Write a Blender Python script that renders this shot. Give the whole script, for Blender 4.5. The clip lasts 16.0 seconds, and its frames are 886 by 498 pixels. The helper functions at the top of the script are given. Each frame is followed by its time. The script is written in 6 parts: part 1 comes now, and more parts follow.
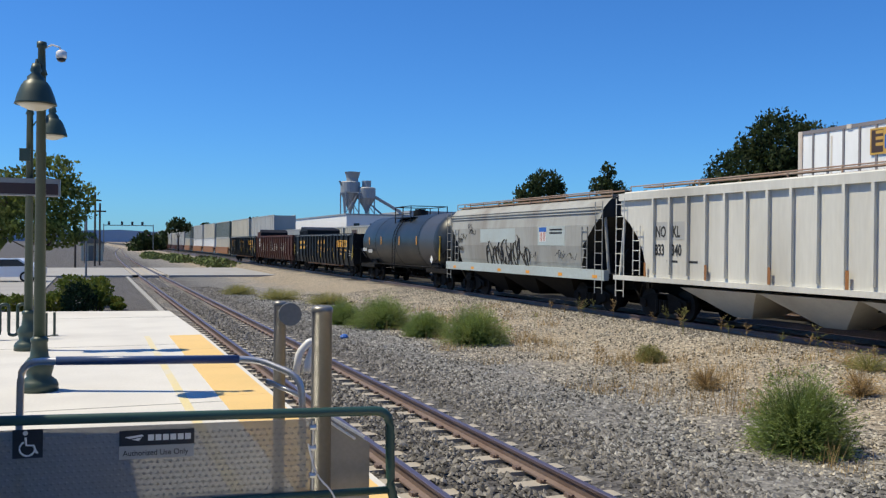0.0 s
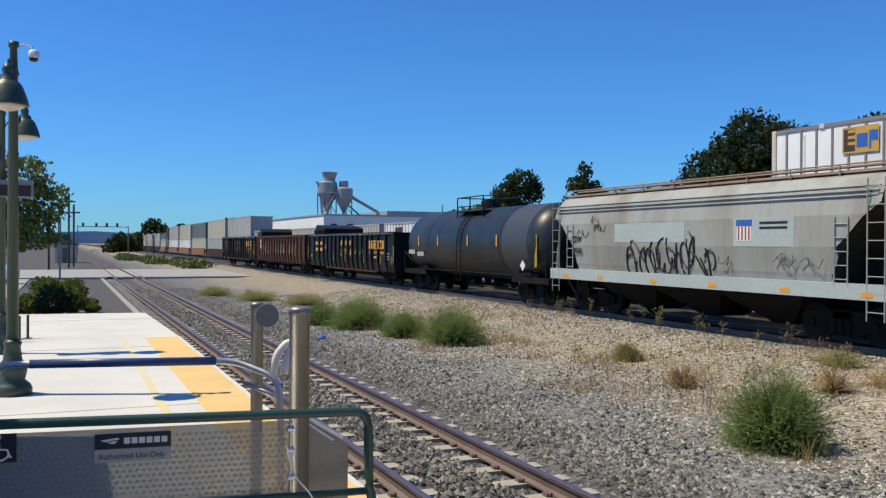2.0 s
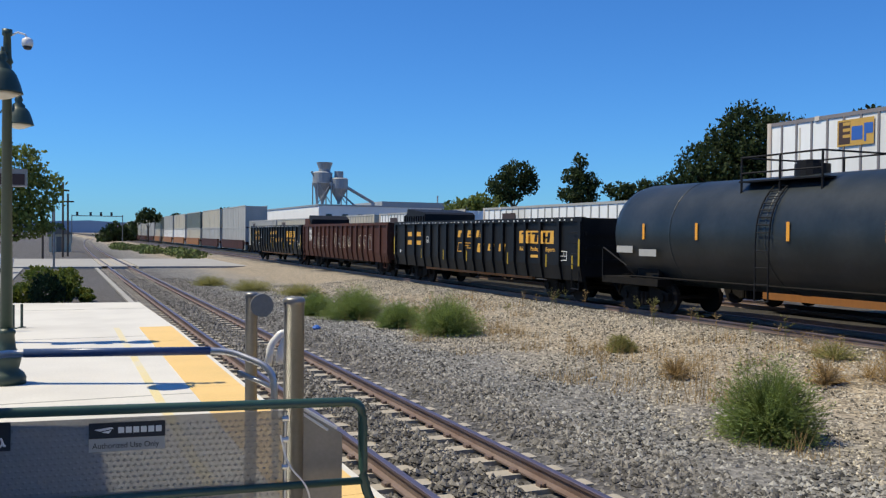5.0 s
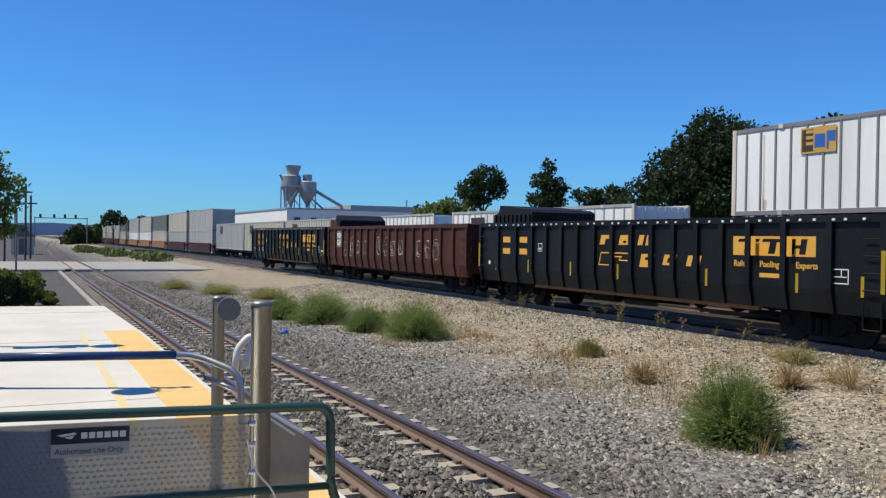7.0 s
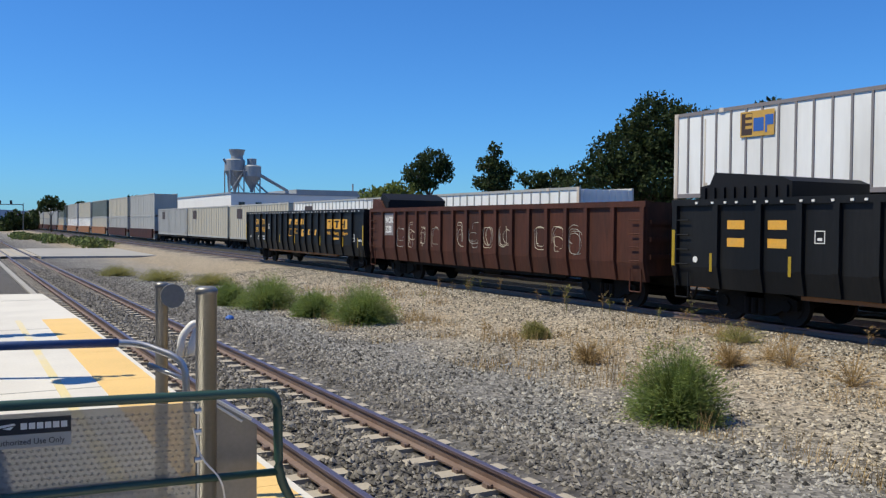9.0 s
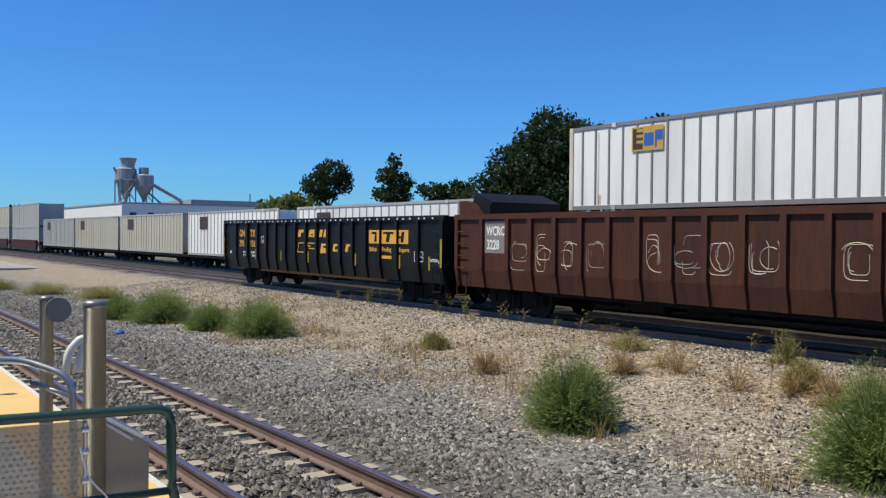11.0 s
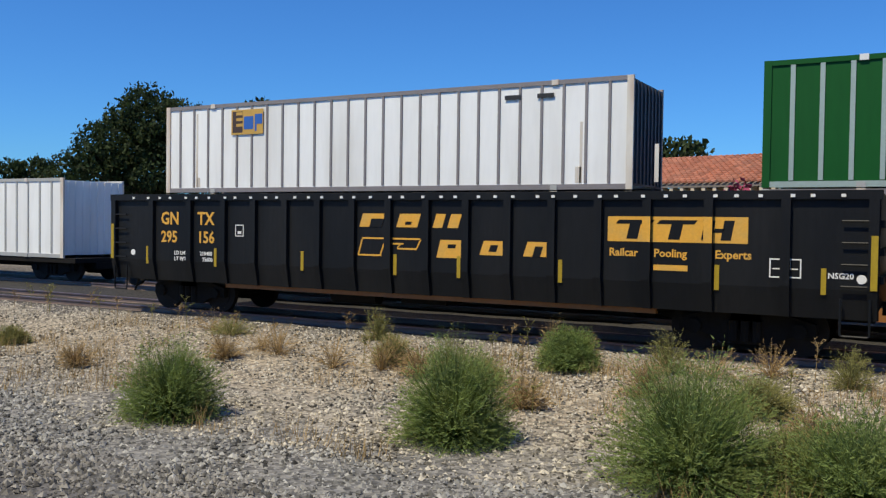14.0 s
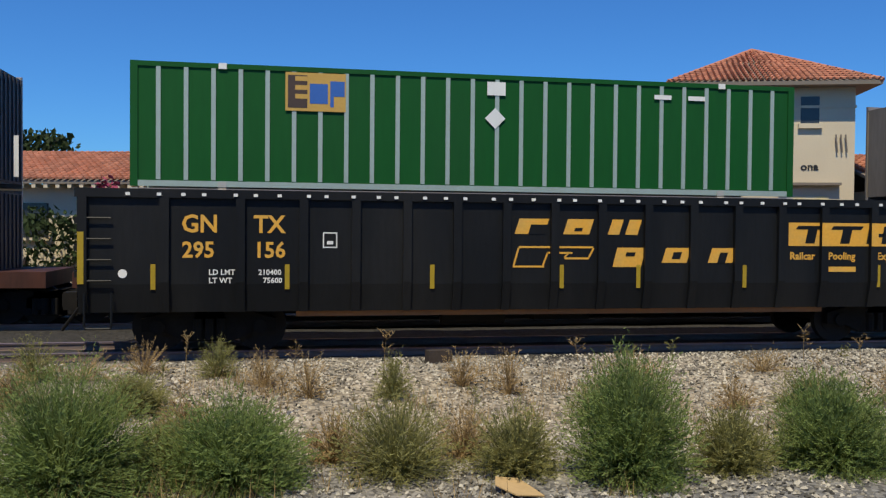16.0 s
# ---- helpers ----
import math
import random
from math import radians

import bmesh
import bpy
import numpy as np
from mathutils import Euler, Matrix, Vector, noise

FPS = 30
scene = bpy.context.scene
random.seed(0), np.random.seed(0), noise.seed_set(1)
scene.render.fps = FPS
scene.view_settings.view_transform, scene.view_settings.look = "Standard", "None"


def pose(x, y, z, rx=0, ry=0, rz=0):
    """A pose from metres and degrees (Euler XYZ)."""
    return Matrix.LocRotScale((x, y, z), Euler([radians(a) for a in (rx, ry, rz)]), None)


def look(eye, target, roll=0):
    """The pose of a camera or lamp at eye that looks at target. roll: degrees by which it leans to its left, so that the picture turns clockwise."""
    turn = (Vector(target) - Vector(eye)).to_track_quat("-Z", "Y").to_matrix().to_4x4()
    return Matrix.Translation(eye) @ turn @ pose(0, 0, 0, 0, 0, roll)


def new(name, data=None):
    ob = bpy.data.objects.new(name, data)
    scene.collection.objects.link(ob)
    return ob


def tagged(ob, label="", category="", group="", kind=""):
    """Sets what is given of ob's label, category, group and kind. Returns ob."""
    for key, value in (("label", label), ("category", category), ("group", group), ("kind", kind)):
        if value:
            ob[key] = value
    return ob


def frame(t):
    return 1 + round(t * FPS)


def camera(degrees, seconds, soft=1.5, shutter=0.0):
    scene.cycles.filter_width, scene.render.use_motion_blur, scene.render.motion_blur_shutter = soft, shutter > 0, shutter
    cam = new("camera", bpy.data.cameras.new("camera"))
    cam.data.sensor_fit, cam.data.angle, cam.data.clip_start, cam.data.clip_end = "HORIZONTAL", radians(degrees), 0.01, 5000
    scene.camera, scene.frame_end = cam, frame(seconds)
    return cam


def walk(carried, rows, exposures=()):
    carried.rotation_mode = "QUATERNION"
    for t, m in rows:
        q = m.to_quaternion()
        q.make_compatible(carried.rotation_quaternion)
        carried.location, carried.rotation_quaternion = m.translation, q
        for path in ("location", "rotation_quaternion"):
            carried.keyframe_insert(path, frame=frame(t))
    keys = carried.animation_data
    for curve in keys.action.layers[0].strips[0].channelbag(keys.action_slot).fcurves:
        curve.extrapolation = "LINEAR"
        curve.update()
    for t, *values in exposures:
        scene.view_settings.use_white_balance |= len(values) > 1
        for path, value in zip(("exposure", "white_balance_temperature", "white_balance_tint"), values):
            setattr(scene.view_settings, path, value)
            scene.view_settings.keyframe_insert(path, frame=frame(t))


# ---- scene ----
cam = camera(53.36, 16.0, soft=1.3)
PATH = [
    (0.0, pose(0, 0, 2.45, 89.700, -0.600, -21.780)),
    (0.5, pose(0, 0, 2.45, 89.994, -0.707, -22.390)),
    (1.0, pose(0, 0, 2.45, 90.144, -0.769, -22.854)),
    (1.5, pose(0, 0, 2.45, 90.112, -0.502, -23.452)),
    (2.0, pose(0, 0, 2.45, 89.717, -0.344, -23.232)),
    (2.5, pose(0, 0, 2.45, 89.498, -0.321, -23.100)),
    (3.0, pose(0, 0, 2.45, 89.282, -0.435, -23.111)),
    (3.5, pose(0, 0, 2.45, 88.923, -0.301, -23.291)),
    (4.0, pose(0, 0, 2.45, 88.908, -0.464, -23.334)),
    (6.5, pose(0, 0, 2.45, 89.602, -0.903, -24.549)),
    (7.0, pose(0, 0, 2.45, 89.418, -0.861, -25.575)),
    (7.5, pose(0, 0, 2.45, 89.036, -0.690, -26.538)),
    (8.0, pose(0, 0, 2.45, 88.629, -0.489, -27.696)),
    (10.5, pose(0, 0, 2.45, 88.974, -0.696, -32.715)),
    (11.0, pose(0, 0, 2.45, 89.195, -0.532, -35.544)),
    (11.5, pose(0, 0, 2.45, 89.289, -0.257, -38.392)),
    (12.0, pose(0, 0, 2.45, 89.038, -0.174, -41.694)),
    (12.5, pose(0, 0, 2.45, 89.040, -0.828, -46.183)),
    (13.0, pose(0, 0, 2.45, 89.126, -1.045, -50.716)),
    (13.5, pose(0, 0, 2.45, 88.765, -0.937, -55.499)),
    (14.0, pose(0, 0, 2.45, 88.435, -0.793, -61.090)),
    (14.5, pose(0, 0, 2.45, 88.530, -0.691, -68.673)),
    (15.0, pose(0, 0, 2.45, 87.892, 0.687, -75.330)),
    (15.5, pose(0, 0, 2.45, 88.091, 1.197, -86.501)),
    (16.0, pose(0, 0, 2.45, 88.760, -0.497, -100.450)),
]
walk(cam, PATH, [(0.0, 0.0), (12.5, 0.0), (14.5, -0.08), (16.0, -0.2)])

# ---- light ----
world = bpy.data.worlds.new("sky")
scene.world = world
world.use_nodes = True
wn = world.node_tree
sky = wn.nodes.new("ShaderNodeTexSky")
sky.sky_type, sky.sun_disc = "NISHITA", False
SUN = Vector((-2.35, 0.85, 4.45)).normalized()
sky.sun_elevation = math.asin(SUN.z)
sky.sun_rotation = math.atan2(SUN.x, SUN.y)
sky.air_density, sky.dust_density, sky.ozone_density = 1.0, 0.15, 3.0
tint = wn.nodes.new("ShaderNodeMix")
tint.data_type, tint.blend_type = "RGBA", "MULTIPLY"
tint.inputs["Factor"].default_value = 1.0
tint.inputs["B"].default_value = (0.345, 0.80, 1.38, 1)
wn.links.new(sky.outputs[0], tint.inputs["A"])
wn.links.new(tint.outputs["Result"], wn.nodes["Background"].inputs[0])
wn.nodes["Background"].inputs[1].default_value = 0.099
sun = new("sun", bpy.data.lights.new("sun", "SUN"))
sun.data.energy, sun.data.angle, sun.data.color = 5.0, radians(0.53), (1.0, 0.9, 0.67)
sun.matrix_world = look(SUN * 50, (0, 0, 0))


# ---- materials ----
def mat(name, color, rough=0.7, metal=0.0, var=0.25, scale=3.0, grain=40.0, bump=0.15, dirt=None, dirt_amount=0.5, streak=False, island=0.0, spec=0.5, thin=0.0):
    """A surface with broad stains, fine grain and a little relief, in metres of the thing's own space."""
    m = bpy.data.materials.new(name)
    m.use_nodes = True
    n, l = m.node_tree.nodes, m.node_tree.links
    b = n["Principled BSDF"]
    co = n.new("ShaderNodeTexCoord")
    mp = n.new("ShaderNodeMapping")
    mp.inputs["Scale"].default_value = (1, 1, 0.18) if streak else (1, 1, 1)
    l.new(co.outputs["Object"], mp.inputs[0])
    big, fine = n.new("ShaderNodeTexNoise"), n.new("ShaderNodeTexNoise")
    for t, s in ((big, scale), (fine, grain)):
        t.inputs["Scale"].default_value, t.inputs["Detail"].default_value = s, 4
        l.new(mp.outputs[0], t.inputs["Vector"])
    mix = n.new("ShaderNodeMix")
    mix.data_type = "RGBA"
    c = Vector(color)
    d = Vector(dirt) if dirt else c * (1 - var)
    mix.inputs["A"].default_value, mix.inputs["B"].default_value = (*c, 1), (*d, 1)
    ramp = n.new("ShaderNodeMapRange")
    ramp.inputs["From Min"].default_value, ramp.inputs["From Max"].default_value = 0.42, 0.72
    ramp.inputs["To Max"].default_value = dirt_amount
    l.new(big.outputs["Fac"], ramp.inputs["Value"])
    l.new(ramp.outputs[0], mix.inputs["Factor"])
    hsv = n.new("ShaderNodeHueSaturation")
    val = n.new("ShaderNodeMapRange")
    val.inputs["To Min"].default_value, val.inputs["To Max"].default_value = 1 - var, 1 + var
    l.new(fine.outputs["Fac"], val.inputs["Value"])
    l.new(val.outputs[0], hsv.inputs["Value"])
    l.new(mix.outputs["Result"], hsv.inputs["Color"])
    out = hsv.outputs[0]
    if island:
        g = n.new("ShaderNodeNewGeometry")
        h2, v2 = n.new("ShaderNodeHueSaturation"), n.new("ShaderNodeMapRange")
        v2.inputs["To Min"].default_value, v2.inputs["To Max"].default_value = 1 - island, 1 + island
        l.new(g.outputs["Random Per Island"], v2.inputs["Value"])
        l.new(v2.outputs[0], h2.inputs["Value"])
        l.new(out, h2.inputs["Color"])
        out = h2.outputs[0]
    l.new(out, b.inputs["Base Color"])
    b.inputs["Roughness"].default_value, b.inputs["Metallic"].default_value = rough, metal
    b.inputs["Specular IOR Level"].default_value = spec
    if thin:
        tr, mx = n.new("ShaderNodeBsdfTranslucent"), n.new("ShaderNodeMixShader")
        mx.inputs[0].default_value = thin
        l.new(out, tr.inputs["Color"])
        l.new(b.outputs[0], mx.inputs[1])
        l.new(tr.outputs[0], mx.inputs[2])
        l.new(mx.outputs[0], n["Material Output"].inputs["Surface"])
    if bump:
        bp = n.new("ShaderNodeBump")
        bp.inputs["Strength"].default_value, bp.inputs["Distance"].default_value = bump, 0.02
        l.new(fine.outputs["Fac"], bp.inputs["Height"])
        l.new(bp.outputs[0], b.inputs["Normal"])
    return m


M_concrete = mat("concrete", (0.62, 0.6, 0.55), 0.85, var=0.12, scale=0.7, grain=25, dirt=(0.45, 0.43, 0.4))
M_yellow_tile = mat("tactile yellow", (0.74, 0.5, 0.19), 0.75, var=0.12, scale=1.0, grain=30, dirt=(0.6, 0.42, 0.16))
M_yellow_line = mat("worn yellow line", (0.66, 0.56, 0.3), 0.8, var=0.12, scale=2.0, grain=30, dirt=(0.6, 0.57, 0.5), dirt_amount=0.9)
M_rail = mat("rail steel", (0.2, 0.15, 0.13), 0.6, 0.3, var=0.25, scale=2, grain=20, dirt=(0.13, 0.07, 0.05))
M_railhead = mat("rail head", (0.2, 0.16, 0.19), 0.4, 0.7, var=0.15, scale=2, grain=20)
M_tie = mat("concrete sleeper", (0.38, 0.34, 0.28), 0.9, var=0.2, scale=3, grain=30)
M_wood_tie = mat("timber sleeper", (0.045, 0.033, 0.026), 0.9, var=0.3, scale=3, grain=20)
M_asphalt = mat("pale road", (0.33, 0.32, 0.3), 0.9, var=0.15, scale=0.5, grain=12, dirt=(0.24, 0.23, 0.22))
M_green_post = mat("green painted steel", (0.035, 0.06, 0.045), 0.45, 0.0, var=0.2, scale=3, grain=30, bump=0.05)
M_green_rail = mat("green tube paint", (0.03, 0.075, 0.065), 0.35, 0.0, var=0.15, scale=4, grain=30, bump=0.03)
M_blue_tube = mat("blue tube sleeve", (0.05, 0.09, 0.22), 0.3, 0.0, var=0.15, scale=4, grain=30, bump=0.03)
M_alu = mat("bare aluminium", (0.55, 0.55, 0.56), 0.38, 0.9, var=0.12, scale=3, grain=40, bump=0.05)
M_tread = mat("fine perforated aluminium sheet", (0.3, 0.29, 0.27), 0.42, 0.5, var=0.15, scale=2, grain=40, bump=0.05)
tn = M_tread.node_tree
hole, look_through = tn.nodes.new("ShaderNodeBsdfTransparent"), tn.nodes.new("ShaderNodeMixShader")
look_through.inputs[0].default_value = 0.34
tn.links.new(tn.nodes["Principled BSDF"].outputs[0], look_through.inputs[1])
tn.links.new(hole.outputs[0], look_through.inputs[2])
tn.links.new(look_through.outputs[0], tn.nodes["Material Output"].inputs["Surface"])
M_post = mat("grey steel post", (0.24, 0.235, 0.23), 0.45, 0.6, var=0.15, scale=3, grain=40, bump=0.05)
M_mast = mat("brushed steel post", (0.25, 0.245, 0.24), 0.4, 0.6, var=0.12, scale=3, grain=40, bump=0.03)
M_black = mat("black paint", (0.008, 0.008, 0.009), 0.6, spec=0.25, var=0.3, scale=2, grain=20, bump=0.1)
M_under = mat("grimy underframe", (0.009, 0.008, 0.007), 0.85, var=0.4, scale=2, grain=15, dirt=(0.02, 0.016, 0.012), spec=0.2)
M_hopper_end = mat("grimy hopper end with painted shade", (0.03, 0.03, 0.028), 0.8, var=0.3, scale=1, grain=10, dirt=(0.06, 0.055, 0.05), spec=0.2)
M_wheel = mat("wheel steel", (0.014, 0.012, 0.011), 0.75, 0.0, var=0.3, scale=3, grain=15, spec=0.25)
M_gon_black = mat("weathered black gondola paint", (0.007, 0.008, 0.0095), 0.5, var=0.3, scale=0.8, grain=14, dirt=(0.019, 0.019, 0.019), streak=True, dirt_amount=0.7, spec=0.2)
M_gon_brown = mat("faded brown gondola paint", (0.072, 0.026, 0.016), 0.65, var=0.4, scale=1.6, grain=12, spec=0.25, dirt=(0.03, 0.016, 0.012), streak=True, dirt_amount=0.8)
M_hopper_grey = mat("weathered light grey hopper", (0.33, 0.335, 0.31), 0.65, var=0.16, scale=0.9, grain=10, dirt=(0.19, 0.165, 0.13), streak=True, dirt_amount=0.8)
M_hopper_white = mat("cream grey hopper", (0.6, 0.59, 0.53), 0.65, var=0.12, scale=0.6, grain=10, dirt=(0.38, 0.36, 0.31), streak=True, dirt_amount=0.7)
M_roof_rust = mat("rusty roof", (0.3, 0.2, 0.14), 0.85, var=0.3, scale=1.2, grain=10, dirt=(0.36, 0.33, 0.29))
M_pale_sill = mat("pale blue-grey sill", (0.4, 0.46, 0.45), 0.6, var=0.15, scale=1, grain=12, dirt=(0.35, 0.36, 0.34))
M_tank = mat("tank black", (0.014, 0.021, 0.026), 0.4, var=0.3, scale=0.7, grain=8, spec=0.4, dirt=(0.036, 0.042, 0.046), dirt_amount=0.9, bump=0.05)
M_tank_patch = mat("tank grey patch", (0.05, 0.054, 0.06), 0.45, var=0.15, scale=1, grain=8, bump=0.05)
M_yellow = mat("yellow marking", (0.7, 0.36, 0.04), 0.6, var=0.15, scale=3, grain=20, dirt=(0.5, 0.34, 0.1))
M_yellow_reflect = mat("yellow reflector", (0.36, 0.25, 0.012), 0.5, var=0.2, scale=6, grain=20)
M_white_mark = mat("white marking", (0.75, 0.75, 0.72), 0.6, var=0.1, scale=4, grain=30)
M_orange = mat("orange reflector", (0.75, 0.33, 0.03), 0.5, var=0.15, scale=4, grain=30)
M_black_mark = mat("black marking", (0.02, 0.02, 0.02), 0.6, var=0.2, scale=4, grain=30)
M_cont_white = mat("white container paint", (0.87, 0.87, 0.84), 0.5, var=0.05, scale=0.7, grain=10, dirt=(0.62, 0.6, 0.55), streak=True, dirt_amount=0.7, bump=0.05)
M_cont_rib = mat("container post grey", (0.22, 0.2, 0.2), 0.6, var=0.15, scale=2, grain=15)
M_cont_rust = mat("rust-streaked post", (0.68, 0.64, 0.56), 0.7, var=0.15, scale=3, grain=12, dirt=(0.36, 0.18, 0.08), streak=True, dirt_amount=0.6)
M_cont_green = mat("green container paint", (0.006, 0.082, 0.014), 0.55, var=0.14, scale=0.7, grain=8, dirt=(0.012, 0.07, 0.018), streak=True, bump=0.05, spec=0.2)
M_green_rib = mat("pale green-grey post", (0.36, 0.44, 0.4), 0.5, 0.2, var=0.12, scale=2, grain=15)
# near ends of the white containers, their shade put into the colour
M_cont_end_shade = mat("white container end painted as shaded", (0.055, 0.05, 0.055), 0.6, var=0.3, scale=1.5, grain=10)
M_cont_tan = mat("tan container paint", (0.5, 0.46, 0.36), 0.6, var=0.1, scale=0.6, grain=8, dirt=(0.4, 0.36, 0.28), streak=True)
M_cont_grey = mat("grey container paint", (0.4, 0.4, 0.38), 0.6, var=0.1, scale=0.6, grain=8, dirt=(0.3, 0.3, 0.28), streak=True)
M_cont_dkgreen = mat("dark green-grey container", (0.1, 0.12, 0.1), 0.6, var=0.1, scale=0.6, grain=8)
M_cont_stained = mat("stained dull tan container", (0.2, 0.165, 0.12), 0.75, var=0.25, scale=1.2, grain=10, dirt=(0.08, 0.06, 0.045), streak=True, dirt_amount=0.9)
M_well = mat("brown well car paint", (0.3, 0.125, 0.035), 0.65, var=0.2, scale=0.8, grain=10, dirt=(0.2, 0.1, 0.05), streak=True)
M_red = mat("red locomotive paint", (0.35, 0.06, 0.03), 0.5, var=0.15, scale=0.8, grain=8)
M_gold = mat("gold panel", (0.55, 0.33, 0.07), 0.55, var=0.1, scale=3, grain=20)
M_blue = mat("blue marking", (0.03, 0.12, 0.42), 0.55, var=0.1, scale=3, grain=20)
M_brown_mark = mat("dark brown marking", (0.06, 0.035, 0.025), 0.55, var=0.1, scale=3, grain=20)
M_white_wall = mat("white warehouse wall", (0.78, 0.78, 0.76), 0.8, var=0.06, scale=0.4, grain=4, dirt=(0.7, 0.7, 0.68))
M_galv = mat("galvanised sheet", (0.33, 0.345, 0.36), 0.6, 0.25, var=0.15, scale=0.6, grain=5)
M_stucco = mat("cream stucco", (0.62, 0.53, 0.38), 0.9, var=0.08, scale=0.6, grain=20, dirt=(0.55, 0.46, 0.33))
M_stucco_trim = mat("dark band stucco", (0.2, 0.17, 0.14), 0.9, var=0.1, scale=0.8, grain=20)
M_glass = mat("dark window glass", (0.03, 0.035, 0.04), 0.12, var=0.1, scale=2, grain=5, bump=0)
M_tile_roof = mat("terracotta tile", (0.42, 0.16, 0.09), 0.85, var=0.2, scale=0.8, grain=6, dirt=(0.5, 0.24, 0.15), island=0.25)
M_bark = mat("bark", (0.1, 0.075, 0.055), 0.95, var=0.3, scale=4, grain=25, bump=0.4)
M_leaf_dark = mat("dark oak leaves", (0.03, 0.05, 0.016), 0.7, var=0.3, scale=0.5, grain=3, dirt=(0.055, 0.07, 0.022), island=0.45, bump=0, thin=0.35, spec=0.25)
M_leaf_mid = mat("olive leaves", (0.13, 0.17, 0.045), 0.65, var=0.3, scale=0.5, grain=3, dirt=(0.15, 0.16, 0.04), island=0.4, bump=0, thin=0.45, spec=0.25)
M_leaf_shrub = mat("clipped shrub leaves", (0.1, 0.14, 0.025), 0.6, var=0.3, scale=1, grain=4, dirt=(0.28, 0.23, 0.03), island=0.4, bump=0, thin=0.4, spec=0.25)
M_weed = mat("tumbleweed green", (0.2, 0.27, 0.085), 0.8, var=0.2, scale=2, grain=8, dirt=(0.3, 0.32, 0.11), island=0.35, bump=0, thin=0.5, spec=0.2)
M_weed_dry = mat("dry weed stalks", (0.38, 0.27, 0.13), 0.9, var=0.25, scale=2, grain=8, dirt=(0.26, 0.17, 0.07), island=0.4, bump=0, thin=0.3, spec=0.2)
M_weed_grey = mat("grey-green weed", (0.3, 0.29, 0.11), 0.85, var=0.25, scale=2, grain=8, island=0.35, bump=0, thin=0.5, spec=0.2)
M_grass = mat("grass", (0.12, 0.16, 0.04), 0.85, var=0.3, scale=1, grain=6, dirt=(0.2, 0.18, 0.07), island=0.4, bump=0)
M_stone = mat("ballast stone", (0.285, 0.262, 0.215), 0.9, var=0.2, scale=0.25, grain=30, dirt=(0.45, 0.385, 0.29), island=0.95, bump=0.2)
# distance haze is mixed straight into the hills' colour
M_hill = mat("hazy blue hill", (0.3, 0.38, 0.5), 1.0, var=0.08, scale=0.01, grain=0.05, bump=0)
M_flower = mat("magenta blossom", (0.25, 0.03, 0.07), 0.7, var=0.3, scale=1, grain=4, island=0.4, bump=0)
M_card = mat("cardboard", (0.5, 0.34, 0.16), 0.9, var=0.15, scale=3, grain=20)
M_car_white = mat("white car paint", (0.75, 0.76, 0.78), 0.25, var=0.03, scale=2, grain=10, bump=0)
M_sign_face = mat("dark sign face", (0.02, 0.02, 0.025), 0.35, var=0.15, scale=2, grain=20, bump=0)
M_sign_red = mat("dark red sign display", (0.03, 0.012, 0.012), 0.35, var=0.15, scale=2, grain=20, bump=0)
M_lamp_glass = mat("frosted lamp lens", (0.6, 0.56, 0.47), 0.35, var=0.08, scale=4, grain=20, bump=0)
M_cam_white = mat("white camera housing", (0.75, 0.75, 0.75), 0.35, var=0.05, scale=4, grain=20, bump=0)


